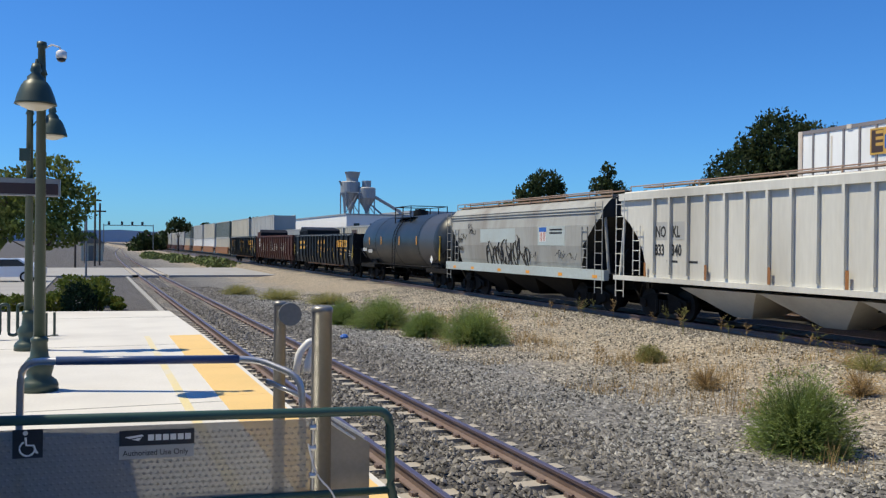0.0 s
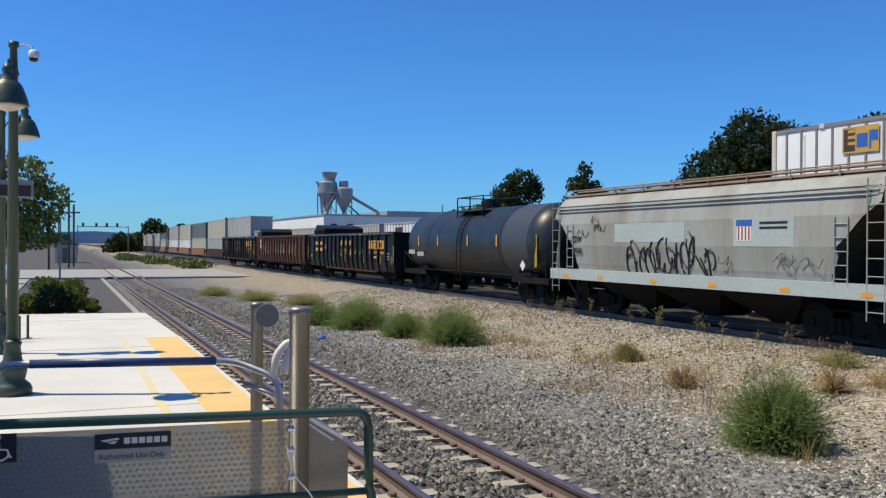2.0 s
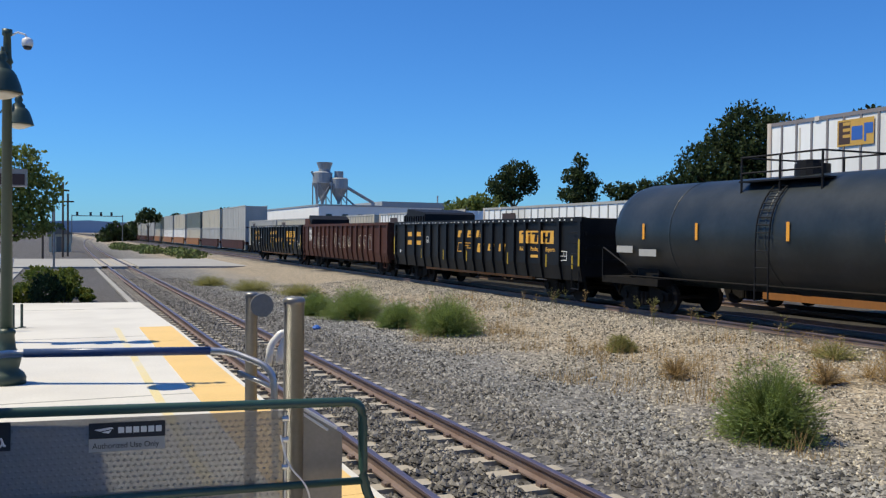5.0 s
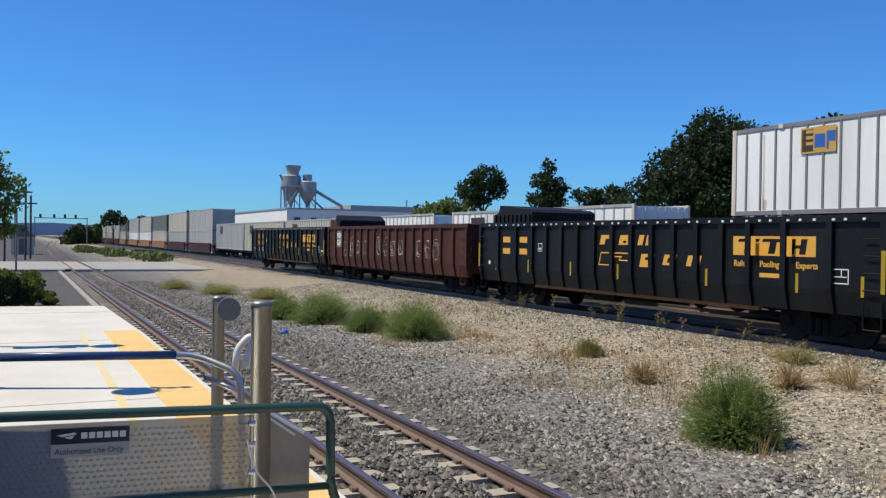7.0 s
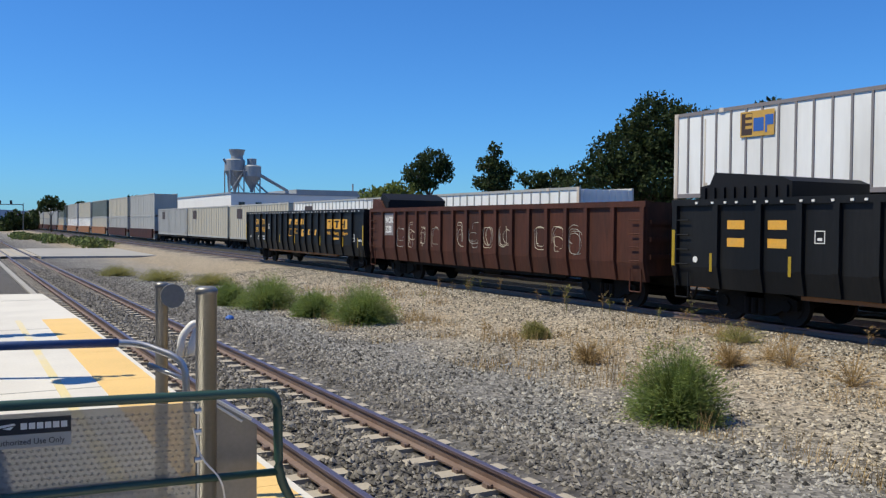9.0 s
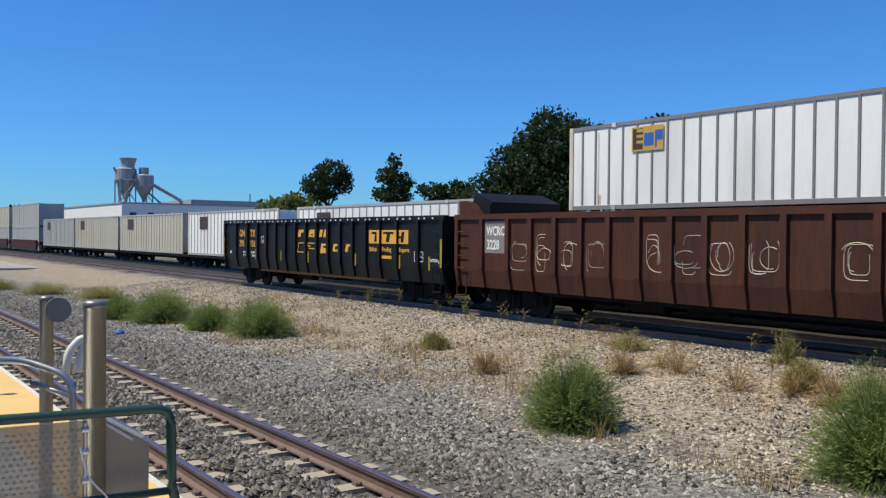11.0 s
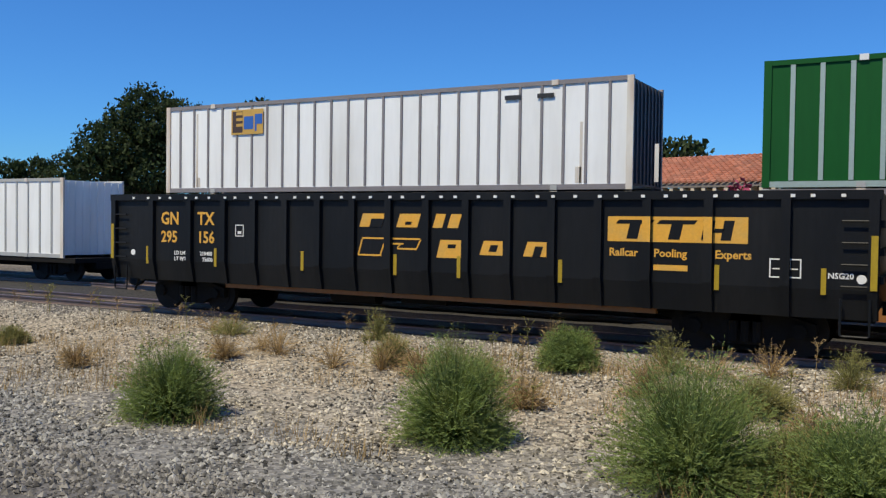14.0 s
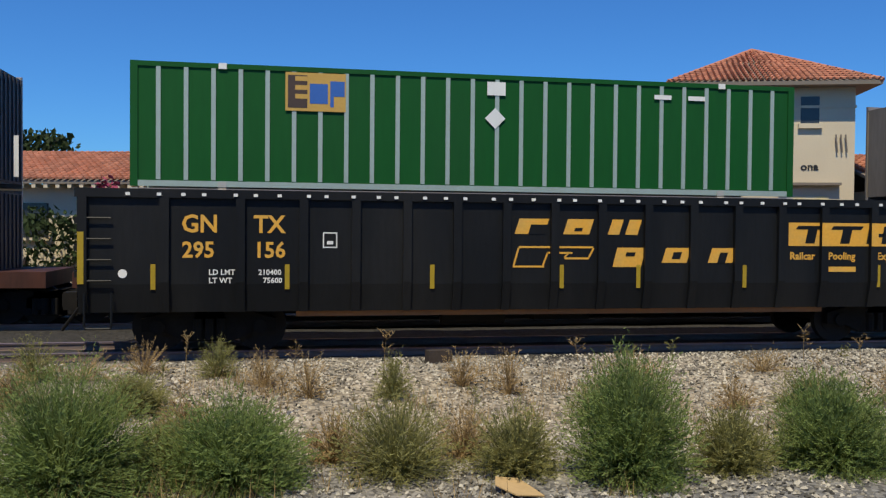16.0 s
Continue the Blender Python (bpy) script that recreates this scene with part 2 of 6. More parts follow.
def ground_material():
    """Dark ballast beside the platform track, pale gravel, then tan dirt, then the trains' shade painted near-black,
    mixed by place with ragged borders.
    """
    m = bpy.data.materials.new("gravel and dirt")
    m.use_nodes = True
    n, l = m.node_tree.nodes, m.node_tree.links
    b = n["Principled BSDF"]
    co = n.new("ShaderNodeTexCoord")
    sep = n.new("ShaderNodeSeparateXYZ")
    l.new(co.outputs["Object"], sep.inputs[0])
    wob = n.new("ShaderNodeTexNoise")
    wob.inputs["Scale"].default_value, wob.inputs["Detail"].default_value = 0.5, 6
    l.new(co.outputs["Object"], wob.inputs["Vector"])
    add = n.new("ShaderNodeMath")
    add.operation = "MULTIPLY_ADD"
    add.inputs[1].default_value = 5.0
    l.new(wob.outputs["Fac"], add.inputs[0])
    l.new(sep.outputs["X"], add.inputs[2])
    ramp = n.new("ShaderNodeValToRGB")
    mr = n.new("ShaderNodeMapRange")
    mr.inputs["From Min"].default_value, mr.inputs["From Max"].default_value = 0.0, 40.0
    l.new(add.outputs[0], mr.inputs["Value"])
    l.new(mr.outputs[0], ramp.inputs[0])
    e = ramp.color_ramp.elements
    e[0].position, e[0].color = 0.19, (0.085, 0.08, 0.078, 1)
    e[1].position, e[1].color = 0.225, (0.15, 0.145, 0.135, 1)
    # near-black from 0.475 to 0.65: shade under the trains, put into the ground colour
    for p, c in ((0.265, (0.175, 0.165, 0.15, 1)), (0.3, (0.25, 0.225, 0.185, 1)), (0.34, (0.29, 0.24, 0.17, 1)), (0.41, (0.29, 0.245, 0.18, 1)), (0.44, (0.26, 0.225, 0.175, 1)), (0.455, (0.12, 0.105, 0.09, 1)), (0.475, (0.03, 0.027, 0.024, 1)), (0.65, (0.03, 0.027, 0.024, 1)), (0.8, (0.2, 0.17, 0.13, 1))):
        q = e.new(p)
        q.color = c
    vor, fine = n.new("ShaderNodeTexVoronoi"), n.new("ShaderNodeTexNoise")
    vor.inputs["Scale"].default_value = 16
    fine.inputs["Scale"].default_value, fine.inputs["Detail"].default_value = 6, 6
    for t in (vor, fine):
        l.new(co.outputs["Object"], t.inputs["Vector"])
    bw = n.new("ShaderNodeSeparateColor")
    l.new(vor.outputs["Color"], bw.inputs[0])
    hs, v = n.new("ShaderNodeHueSaturation"), n.new("ShaderNodeMapRange")
    v.inputs["To Min"].default_value, v.inputs["To Max"].default_value = 0.35, 1.6
    l.new(bw.outputs[0], v.inputs["Value"])
    l.new(v.outputs[0], hs.inputs["Value"])
    hs2, v2 = n.new("ShaderNodeHueSaturation"), n.new("ShaderNodeMapRange")
    v2.inputs["To Min"].default_value, v2.inputs["To Max"].default_value = 0.7, 1.3
    l.new(fine.outputs["Fac"], v2.inputs["Value"])
    l.new(v2.outputs[0], hs2.inputs["Value"])
    l.new(ramp.outputs[0], hs.inputs["Color"])
    l.new(hs.outputs[0], hs2.inputs["Color"])
    l.new(hs2.outputs[0], b.inputs["Base Color"])
    b.inputs["Roughness"].default_value = 0.95
    bp = n.new("ShaderNodeBump")
    bp.inputs["Strength"].default_value, bp.inputs["Distance"].default_value = 0.8, 0.03
    l.new(vor.outputs["Distance"], bp.inputs["Height"])
    l.new(bp.outputs[0], b.inputs["Normal"])
    return m


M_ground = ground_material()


# ---- mesh helpers ----
def mesh_ob(name, bm, material, parent=None, label="", smooth=False):
    me = bpy.data.meshes.new(name)
    bm.to_mesh(me)
    bm.free()
    for m in material if isinstance(material, (list, tuple)) else [material]:
        me.materials.append(m)
    if smooth:
        for p in me.polygons:
            p.use_smooth = True
    ob = new(name, me)
    if parent:
        ob.parent = parent
    return tagged(ob, label)


def part(name, bm, material, parent, label="", smooth=False):
    return mesh_ob(name, bm, material, parent, label, smooth)


def thing(name, label, category, group="", m=None):
    ob = tagged(new(name), label, category, group)
    if m is not None:
        ob.matrix_basis = m
    return ob


def box(bm, x0, x1, y0, y1, z0, z1, mi=0):
    v = [bm.verts.new((x, y, z)) for z in (z0, z1) for y in (y0, y1) for x in (x0, x1)]
    for f in ((0, 2, 3, 1), (4, 5, 7, 6), (0, 1, 5, 4), (2, 6, 7, 3), (0, 4, 6, 2), (1, 3, 7, 5)):
        bm.faces.new([v[i] for i in f]).material_index = mi
    return v


def B(*boxes):
    bm = bmesh.new()
    for b in boxes:
        box(bm, *b)
    return bm


def rod(bm, a, b, r, seg=10, r2=None):
    """A round bar from a to b."""
    a, b = Vector(a), Vector(b)
    q = (b - a).to_track_quat("Z", "Y").to_matrix()
    r2 = r if r2 is None else r2
    rings = []
    for p, rr in ((a, r), (b, r2)):
        rings.append([bm.verts.new(p + q @ Vector((rr * math.cos(2 * math.pi * i / seg), rr * math.sin(2 * math.pi * i / seg), 0))) for i in range(seg)])
    for i in range(seg):
        j = (i + 1) % seg
        bm.faces.new((rings[0][i], rings[0][j], rings[1][j], rings[1][i]))
    bm.faces.new(rings[0][::-1])
    bm.faces.new(rings[1])


def R(*rods, seg=10):
    bm = bmesh.new()
    for a, b, r in rods:
        rod(bm, a, b, r, seg)
    return bm


def tube(bm, pts, r, seg=10, closed=False):
    """A bent tube along pts."""
    pts = [Vector(p) for p in pts]
    rings = []
    n = len(pts)
    for i, p in enumerate(pts):
        d = (pts[min(i + 1, n - 1)] - pts[max(i - 1, 0)]).normalized()
        side = d.cross(Vector((0, 0, 1)))
        side = side.normalized() if side.length > 0.05 else Vector((1, 0, 0))
        up = side.cross(d)
        rings.append([bm.verts.new(p + side * r * math.cos(2 * math.pi * k / seg) + up * r * math.sin(2 * math.pi * k / seg)) for k in range(seg)])
    for a, b in zip(rings, rings[1:]):
        for k in range(seg):
            j = (k + 1) % seg
            bm.faces.new((a[k], a[j], b[j], b[k]))
    bm.faces.new(rings[0][::-1])
    bm.faces.new(rings[-1])


def rounded(pts, r=0.08, n=5):
    """A polyline with its corners rounded."""
    pts = [Vector(p) for p in pts]
    out = [pts[0]]
    for a, p, b in zip(pts, pts[1:], pts[2:]):
        u, v = (a - p).normalized() * r, (b - p).normalized() * r
        for i in range(n + 1):
            t = i / n
            out.append((p + u) * (1 - t) ** 2 + p * 2 * t * (1 - t) + (p + v) * t * t)
    return out + [pts[-1]]


def lathe(bm, prof, seg=20, centre=(0, 0, 0)):
    """A turned shape from (radius, height) pairs about z."""
    c = Vector(centre)
    rings = [[bm.verts.new(c + Vector((r * math.cos(2 * math.pi * k / seg), r * math.sin(2 * math.pi * k / seg), z))) for k in range(seg)] for r, z in prof]
    for a, b in zip(rings, rings[1:]):
        for k in range(seg):
            j = (k + 1) % seg
            bm.faces.new((a[k], a[j], b[j], b[k]))
    bm.faces.new(rings[0][::-1])
    bm.faces.new(rings[-1])


def prism(bm, poly, axis, a, b):
    """A flat outline (two coordinates) drawn out along an axis from a to b."""
    def v(p, h):
        return {"x": (h, p[0], p[1]), "y": (p[0], h, p[1]), "z": (p[0], p[1], h)}[axis]
    lo, hi = [bm.verts.new(v(p, a)) for p in poly], [bm.verts.new(v(p, b)) for p in poly]
    n = len(poly)
    bm.faces.new(lo)
    bm.faces.new(hi[::-1])
    for i in range(n):
        j = (i + 1) % n
        bm.faces.new((lo[j], lo[i], hi[i], hi[j]))
    bmesh.ops.recalc_face_normals(bm, faces=bm.faces)


def side_text(name, words, y, z, size, x, material, parent, width=1.0, slant=0.0, label=""):
    """Lettering on a side that faces -x, its left edge at y (read towards -y), its foot at z."""
    cu = bpy.data.curves.new(name, "FONT")
    cu.body, cu.size, cu.extrude, cu.shear, cu.offset = words, size, 0.002, slant, 0.022 * size
    tmp = new(name, cu)
    tmp.data.resolution_u = 2
    me = bpy.data.meshes.new_from_object(tmp.evaluated_get(bpy.context.evaluated_depsgraph_get()))
    bpy.data.objects.remove(tmp)
    for v in me.vertices:
        a, b_, c = v.co
        v.co = (x - c, y - a * width, z + b_)
    me.materials.clear()
    me.materials.append(material)
    me.flip_normals()
    ob = new(name, me)
    ob.parent = parent
    return tagged(ob, label)


def scatter_leaves(centre, radii, count, size, rng, gaps=0.35, shell=0.55, verts=None, faces=None):
    """Small leaf-clump quads in an uneven ellipsoid, with gaps."""
    verts, faces = ([], []) if verts is None else (verts, faces)
    made = 0
    while made < count:
        d = Vector((rng.gauss(0, 1), rng.gauss(0, 1), rng.gauss(0, 1))).normalized()
        k = shell + (1 - shell) * rng.random() ** 0.6
        p = Vector((d.x * radii[0], d.y * radii[1], d.z * radii[2])) * k
        if noise.noise((p + Vector(centre)) * (1.6 / max(radii))) * 0.5 + 0.5 < gaps:
            if rng.random() < 0.8:
                made += 0.2
                continue
        p *= 1 + 0.3 * noise.noise((d * 2.2) + Vector(centre)) + 0.22 * noise.noise((d * 6) + Vector(centre))
        p += Vector(centre)
        s = size * (0.5 + rng.random())
        q = Euler((rng.uniform(0, 6.3), rng.uniform(0, 6.3), rng.uniform(0, 6.3))).to_matrix()
        k0 = len(verts)
        for a, b in ((-1, -0.45), (0, -0.7), (1, 0.1), (0.1, 0.7)):
            verts.append(p + q @ Vector((a * s, b * s, 0.18 * s * a * a)))
        faces.append((k0, k0 + 1, k0 + 2, k0 + 3))
        made += 1
    return verts, faces


def raw(name, verts, faces, material, parent=None, label=""):
    me = bpy.data.meshes.new(name)
    me.from_pydata([tuple(v) for v in verts], [], faces)
    me.materials.append(material)
    ob = new(name, me)
    if parent:
        ob.parent = parent
    return tagged(ob, label)


# ---- the tracks' lines ----
FREIGHT_X, STACK_X, RAIL_Z = 17.0, 21.95, 0.25


def on_track(x, y, z=RAIL_Z):
    """The pose of a car whose middle lies at y on the straight track at x: +y to its rear."""
    return pose(x, y, z)


def height(x, y):
    """The ground's height: flat by the platform, rising to the freight tracks' bed."""
    k = min(1, max(0, (x - (FREIGHT_X - 5.5)) / 3.0))
    o = abs(x - 4.0)
    e = min(1, max(0, (1.45 - o) / 0.25)) * min(1, max(0, (o - 0.3) / 0.2))
    return -0.14 + 0.25 * k * k * (3 - 2 * k) - 0.085 * e


# ---- ground ----
def build_ground():
    def grid(lo, hi, fine_lo, fine_hi, step, coarse):
        v = list(np.arange(fine_lo, fine_hi + 0.01, step))
        a, b = fine_lo, fine_hi
        g = step
        while a > lo:
            g *= coarse
            a -= g
            v.insert(0, max(a, lo))
        g = step
        while b < hi:
            g *= coarse
            b += g
            v.append(min(b, hi))
        return v
    xs, ys = grid(-2500, 2500, -6, 30, 0.5, 1.3), grid(-2500, 4500, -16, 60, 0.5, 1.25)
    verts, faces = [], []
    for y in ys:
        for x in xs:
            w = 0.03 * noise.noise(Vector((x * 0.8, y * 0.8, 0))) if -6 < x < 30 and -16 < y < 60 and not 1.5 < x < 6.5 else 0
            verts.append((x, y, height(x, y) + w))
    n = len(xs)
    for j in range(len(ys) - 1):
        for i in range(n - 1):
            k = j * n + i
            faces.append((k, k + 1, k + n + 1, k + n))
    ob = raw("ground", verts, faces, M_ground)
    for p in ob.data.polygons:
        p.use_smooth = True
    return tagged(ob, "pale gravel, tan dirt, darker ballast and shade painted under the trains", "ground", kind="structure")


build_ground()


# ---- platform ----
def build_platform():
    pf = tagged(new("platform"), "pale concrete station platform with a yellow tactile edge", "platform", kind="structure")
    bm = bmesh.new()
    prism(bm, [(-14, -14), (2.55, -14), (2.55, 22.0), (2.39, 29.9), (-14, 32.3)], "z", -0.3, 0.2)
    part("slab", bm, M_concrete, pf)
    for i in range(12):
        y = -13.4 + i * 2.95
        part("tactile_strip", B((1.75, 2.49, y, y + 2.942, 0.2, 0.206)), M_yellow_tile, pf)
    part("warning_line", B((1.19, 1.31, -13, 22.0, 0.2, 0.204)), M_yellow_line, pf)
    for y in (27.5, 20.1, 12.7, 5.3, -2.1):
        part("joint", B((-13.9, 2.34, y, y + 0.03, 0.2, 0.203)), M_asphalt, pf)
    part("edge_nosing", B((2.49, 2.56, -13.5, 22.0, 0.1, 0.208)), M_concrete, pf, "pale edge nosing")


build_platform()
kerb = tagged(mesh_ob("trim", B((2.34, 2.54, 30.4, 66.7, -0.3, -0.08)), M_asphalt), "pale concrete kerb along the track beyond the platform", "kerb", kind="structure")
# an unseen wall beside and behind the camera, added to cast the lift's shadow
tagged(mesh_ob("wall_station", B((-2.6, -2.2, -13, 11.9, 0.2, 5.15)), M_stucco), "plain cream stucco wall out of view, added to shade the lift", "wall", kind="structure")


# ---- railway tracks ----
RAIL_SECTION = [(-0.07, -0.17), (0.07, -0.17), (0.07, -0.15), (0.012, -0.13), (0.012, -0.05), (0.036, -0.035), (0.036, -0.006), (-0.036, -0.006), (-0.036, -0.035), (-0.012, -0.05), (-0.012, -0.13), (-0.07, -0.15)]
HEAD_SECTION = [(-0.036, -0.03), (0.036, -0.03), (0.037, -0.006), (0.03, 0.0), (-0.03, 0.0), (-0.037, -0.006)]


def sweep(name, pts, off, z, section, material, parent):
    verts, faces = [], []
    n = len(section)
    for i, p in enumerate(pts):
        d = (pts[min(i + 1, len(pts) - 1)] - pts[max(i - 1, 0)]).normalized()
        side = Vector((d.y, -d.x, 0))
        for a, b in section:
            verts.append(p + side * (off + a) + Vector((0, 0, z + b)))
    for i in range(len(pts) - 1):
        for k in range(n):
            j = (k + 1) % n
            faces.append((i * n + k, i * n + j, (i + 1) * n + j, (i + 1) * n + k))
    return raw(name, verts, faces, material, parent)


def railway(name, pts, z, label):
    tr = tagged(new(name), label, "railway track", kind="structure")
    for off in (-0.7525, 0.7525):
        r = sweep("rail", pts, off, z, RAIL_SECTION, M_rail, tr)
        sweep("running_face", pts, off, z + 0.002, HEAD_SECTION, M_railhead, r)
    return tr


def platform_line(y):
    return 4.0 + (0.8 * ((y - 66) / 94) ** 2 if y > 66 else 0)


near_pts = [Vector((platform_line(y), y, 0)) for y in [*range(-30, 66, 8), *range(66, 350, 6)]]
platform_track = railway("platform_track", near_pts, 0.0, "rusty steel rails on pale concrete sleepers beside the platform")
for nm, x in (("freight_track", FREIGHT_X), ("stack_track", STACK_X)):
    railway(nm, [Vector((x, y, 0)) for y in range(-90, 520, 10)], RAIL_Z, "rusty steel rails on a ballast bed with shade painted in")


# ---- freight car parts ----
def wheelset():
    bm = bmesh.new()
    rod(bm, (-0.85, 0, 0), (0.85, 0, 0), 0.08, 8)
    for s in (-1, 1):
        rod(bm, (s * 0.69, 0, 0), (s * 0.82, 0, 0), 0.455, 22)
        rod(bm, (s * 0.82, 0, 0), (s * 0.84, 0, 0), 0.3, 16)
    return bm


WHEELSETS = []


def bogie(parent, y):
    bm = bmesh.new()
    for s in (-1, 1):
        x0, x1 = sorted((s * 0.86, s * 1.0))
        prism(bm, [(y - 1.15, 0.38), (y - 0.75, 0.36), (y - 0.4, 0.2), (y + 0.4, 0.2), (y + 0.75, 0.36), (y + 1.15, 0.38), (y + 1.15, 0.6), (y + 0.5, 0.78), (y - 0.5, 0.78), (y - 1.15, 0.6)], "x", x0, x1)
        for k in (-0.88, 0.88):
            rod(bm, (s * 0.98, y + k, 0.46), (s * 1.06, y + k, 0.46), 0.13, 10)
        for k in (-0.2, 0, 0.2):
            rod(bm, (s * 1.0, y + k, 0.24), (s * 1.0, y + k, 0.6), 0.085, 8)
    box(bm, -1.0, 1.0, y - 0.25, y + 0.25, 0.45, 0.75)
    bo = part("bogie", bm, M_under, parent, "grimy cast bogie")
    for k in (-0.88, 0.88):
        w = part("wheelset", wheelset(), M_wheel, bo, "steel wheels on an axle")
        w.matrix_basis = pose(0, y + k, 0.458)
        WHEELSETS.append(w)


def coupler(parent, y, s):
    y0, y1 = sorted((y, y + s * 0.55))
    bm = B((-0.12, 0.12, y0, y1, 0.75, 0.98))
    box(bm, -0.2, 0.2, y + s * 0.4 - 0.12, y + s * 0.4 + 0.12, 0.7, 1.02)
    rod(bm, (-0.5, y + s * 0.05, 0.95), (-0.35, y + s * 0.5, 0.35), 0.03, 6)
    part("coupler", bm, M_under, parent)


def ladder(parent, x, y, z0, z1, width=0.42, material=None, n=6):
    bm = bmesh.new()
    for k in (-1, 1):
        rod(bm, (x, y + k * width / 2, z0), (x, y + k * width / 2, z1), 0.018, 6)
    for i in range(n):
        z = z0 + (z1 - z0) * (i + 0.5) / n
        rod(bm, (x, y - width / 2, z), (x, y + width / 2, z), 0.014, 6)
    part("ladder", bm, material or M_hopper_grey, parent)


def mark(parent, name, y0, y1, z0, z1, x, material, label="", slant=0.0):
    """A thin painted or stuck-on shape on the side that faces -x, from y0 (its left edge) down to y1."""
    bm = bmesh.new()
    prism(bm, [(y0, z0), (y1, z0), (y1 - slant, z1), (y0 - slant, z1)], "x", x - 0.004, x - 0.001)
    return part(name, bm, material, parent, label)


def frame_mark(parent, name, y0, y1, z0, z1, x, w, material):
    bm = bmesh.new()
    for a, b, c, d in ((y0, y1, z0, z0 + w), (y0, y1, z1 - w, z1), (y0, y0 - w, z0 + w, z1 - w), (y1 + w, y1, z0 + w, z1 - w)):
        box(bm, x - 0.004, x - 0.001, min(a, b), max(a, b), c, d)
    return part(name, bm, material, parent)


def gondola(name, label, length, top, material, panels, m, sill=None):
    g = thing(name, label, "gondola car", "freight train", m)
    h, w, zb, zt = length / 2, 1.5, 0.92, top
    for s in (-1, 1):
        bm = bmesh.new()
        poly = [(s * w, zb + 0.32), (s * w, zt), (s * (w - 0.06), zt), (s * (w - 0.06), zb + 0.35), (s * (w - 0.16), zb - 0.16), (s * (w - 0.08), zb - 0.16)]
        prism(bm, poly, "y", -h, h)
        part("side_wall", bm, material, g)
        bm = bmesh.new()
        x0, x1 = sorted((s * (w - 0.1), s * (w + 0.07)))
        box(bm, x0, x1, -h - 0.03, h + 0.03, zt - 0.02, zt + 0.13)
        part("top_rail", bm, material, g)
        first = 1.4
        stops = [h - 0.09, -h + 0.09] + [h - first - (length - 2 * first) * i / panels for i in range(panels + 1)]
        if panels in (14, 17):
            ends, n = ((1.4, 2.65, 3.72), 11) if panels == 14 else ((1.25, 2.4), 13)
            stops = stops[:2] + [k * (h - d) for d in ends for k in (-1, 1)] + [h - ends[-1] - 2 * (h - ends[-1]) * i / n for i in range(1, n)]
        for y in stops:
            bm = bmesh.new()
            prism(bm, [(s * w, zt - 0.02), (s * (w + 0.09), zt - 0.02), (s * (w + 0.09), zb + 0.36), (s * (w - 0.02), zb - 0.16), (s * (w - 0.1), zb - 0.16), (s * w, zb + 0.32)], "y", y - 0.075, y + 0.075)
            part("rib", bm, material, g)
    for s in (-1, 1):
        y0, y1 = sorted((s * (h - 0.002), s * (h - 0.07)))
        ew = part("end_wall", B((-w + 0.062, w - 0.062, y0, y1, zb, zt + 0.1)), material, g)
        for z in (1.35, 1.8, 2.25):
            a, b = sorted((s * h, s * (h + 0.07)))
            part("end_rib", B((-w + 0.1, w - 0.1, a, b, z, z + 0.12)), material, ew)
        coupler(g, s * h, s)
        bogie(g, s * (h - 2.1))
        for z in (1.3, 1.65, 2.0, 2.35):
            part("grab_iron", R(((-w - 0.07, s * (h - 0.12), z), (-w - 0.07, s * (h - 0.55), z), 0.018), seg=6), material, g)
        bm = bmesh.new()
        tube(bm, rounded([(-w - 0.05, s * (h - 0.12), 1.1), (-w - 0.05, s * (h - 0.12), 0.5), (-w - 0.05, s * (h - 0.55), 0.5), (-w - 0.05, s * (h - 0.55), 1.1)], 0.04, 3), 0.02, 6)
        part("stirrup", bm, material, g)
    part("floor", B((-w + 0.3, w - 0.3, -h + 0.08, h - 0.08, zb - 0.05, zb + 0.08)), M_under, g)
    part("centre_sill", B((-0.35, 0.35, -h + 0.1, h - 0.1, 0.62, zb - 0.055)), M_under, g)
    for s in (-1, 1):
        x0, x1 = sorted((s * (w - 0.18), s * (w - 0.3)))
        part("side_sill", B((x0, x1, -h + 3.6, h - 3.6, zb - 0.26, zb - 0.1)), sill or M_under, g, "ochre side sill" if sill else "")
    bm = B((-0.75, 0.05, -0.5, 0.6, 0.5, 0.62))
    rod(bm, (-0.7, 1.2, 0.62), (-0.7, 2.4, 0.62), 0.2, 10)
    part("brake_gear", bm, M_under, g)
    return g


def slant_block(g, d, w, z0, z1, x, h, slit=None):
    """A slanted yellow block, its left edge at d from the car's rear end, with a dark slit where the frame paint shows."""
    b = mark(g, "block_shape", h - d, h - d - w, z0, z1, x, M_yellow, "slanted yellow block shape", 0.09)
    if slit:
        a0, a1, c0, c1 = slit
        zl, zh = z0 + (z1 - z0) * c0, z0 + (z1 - z0) * c1
        mark(b, "slit", h - d - w * a0 - 0.09 * c0, h - d - w * a1 - 0.09 * c0, zl, zh, x - 0.004, M_gon_black, "", 0.09 * (c1 - c0))


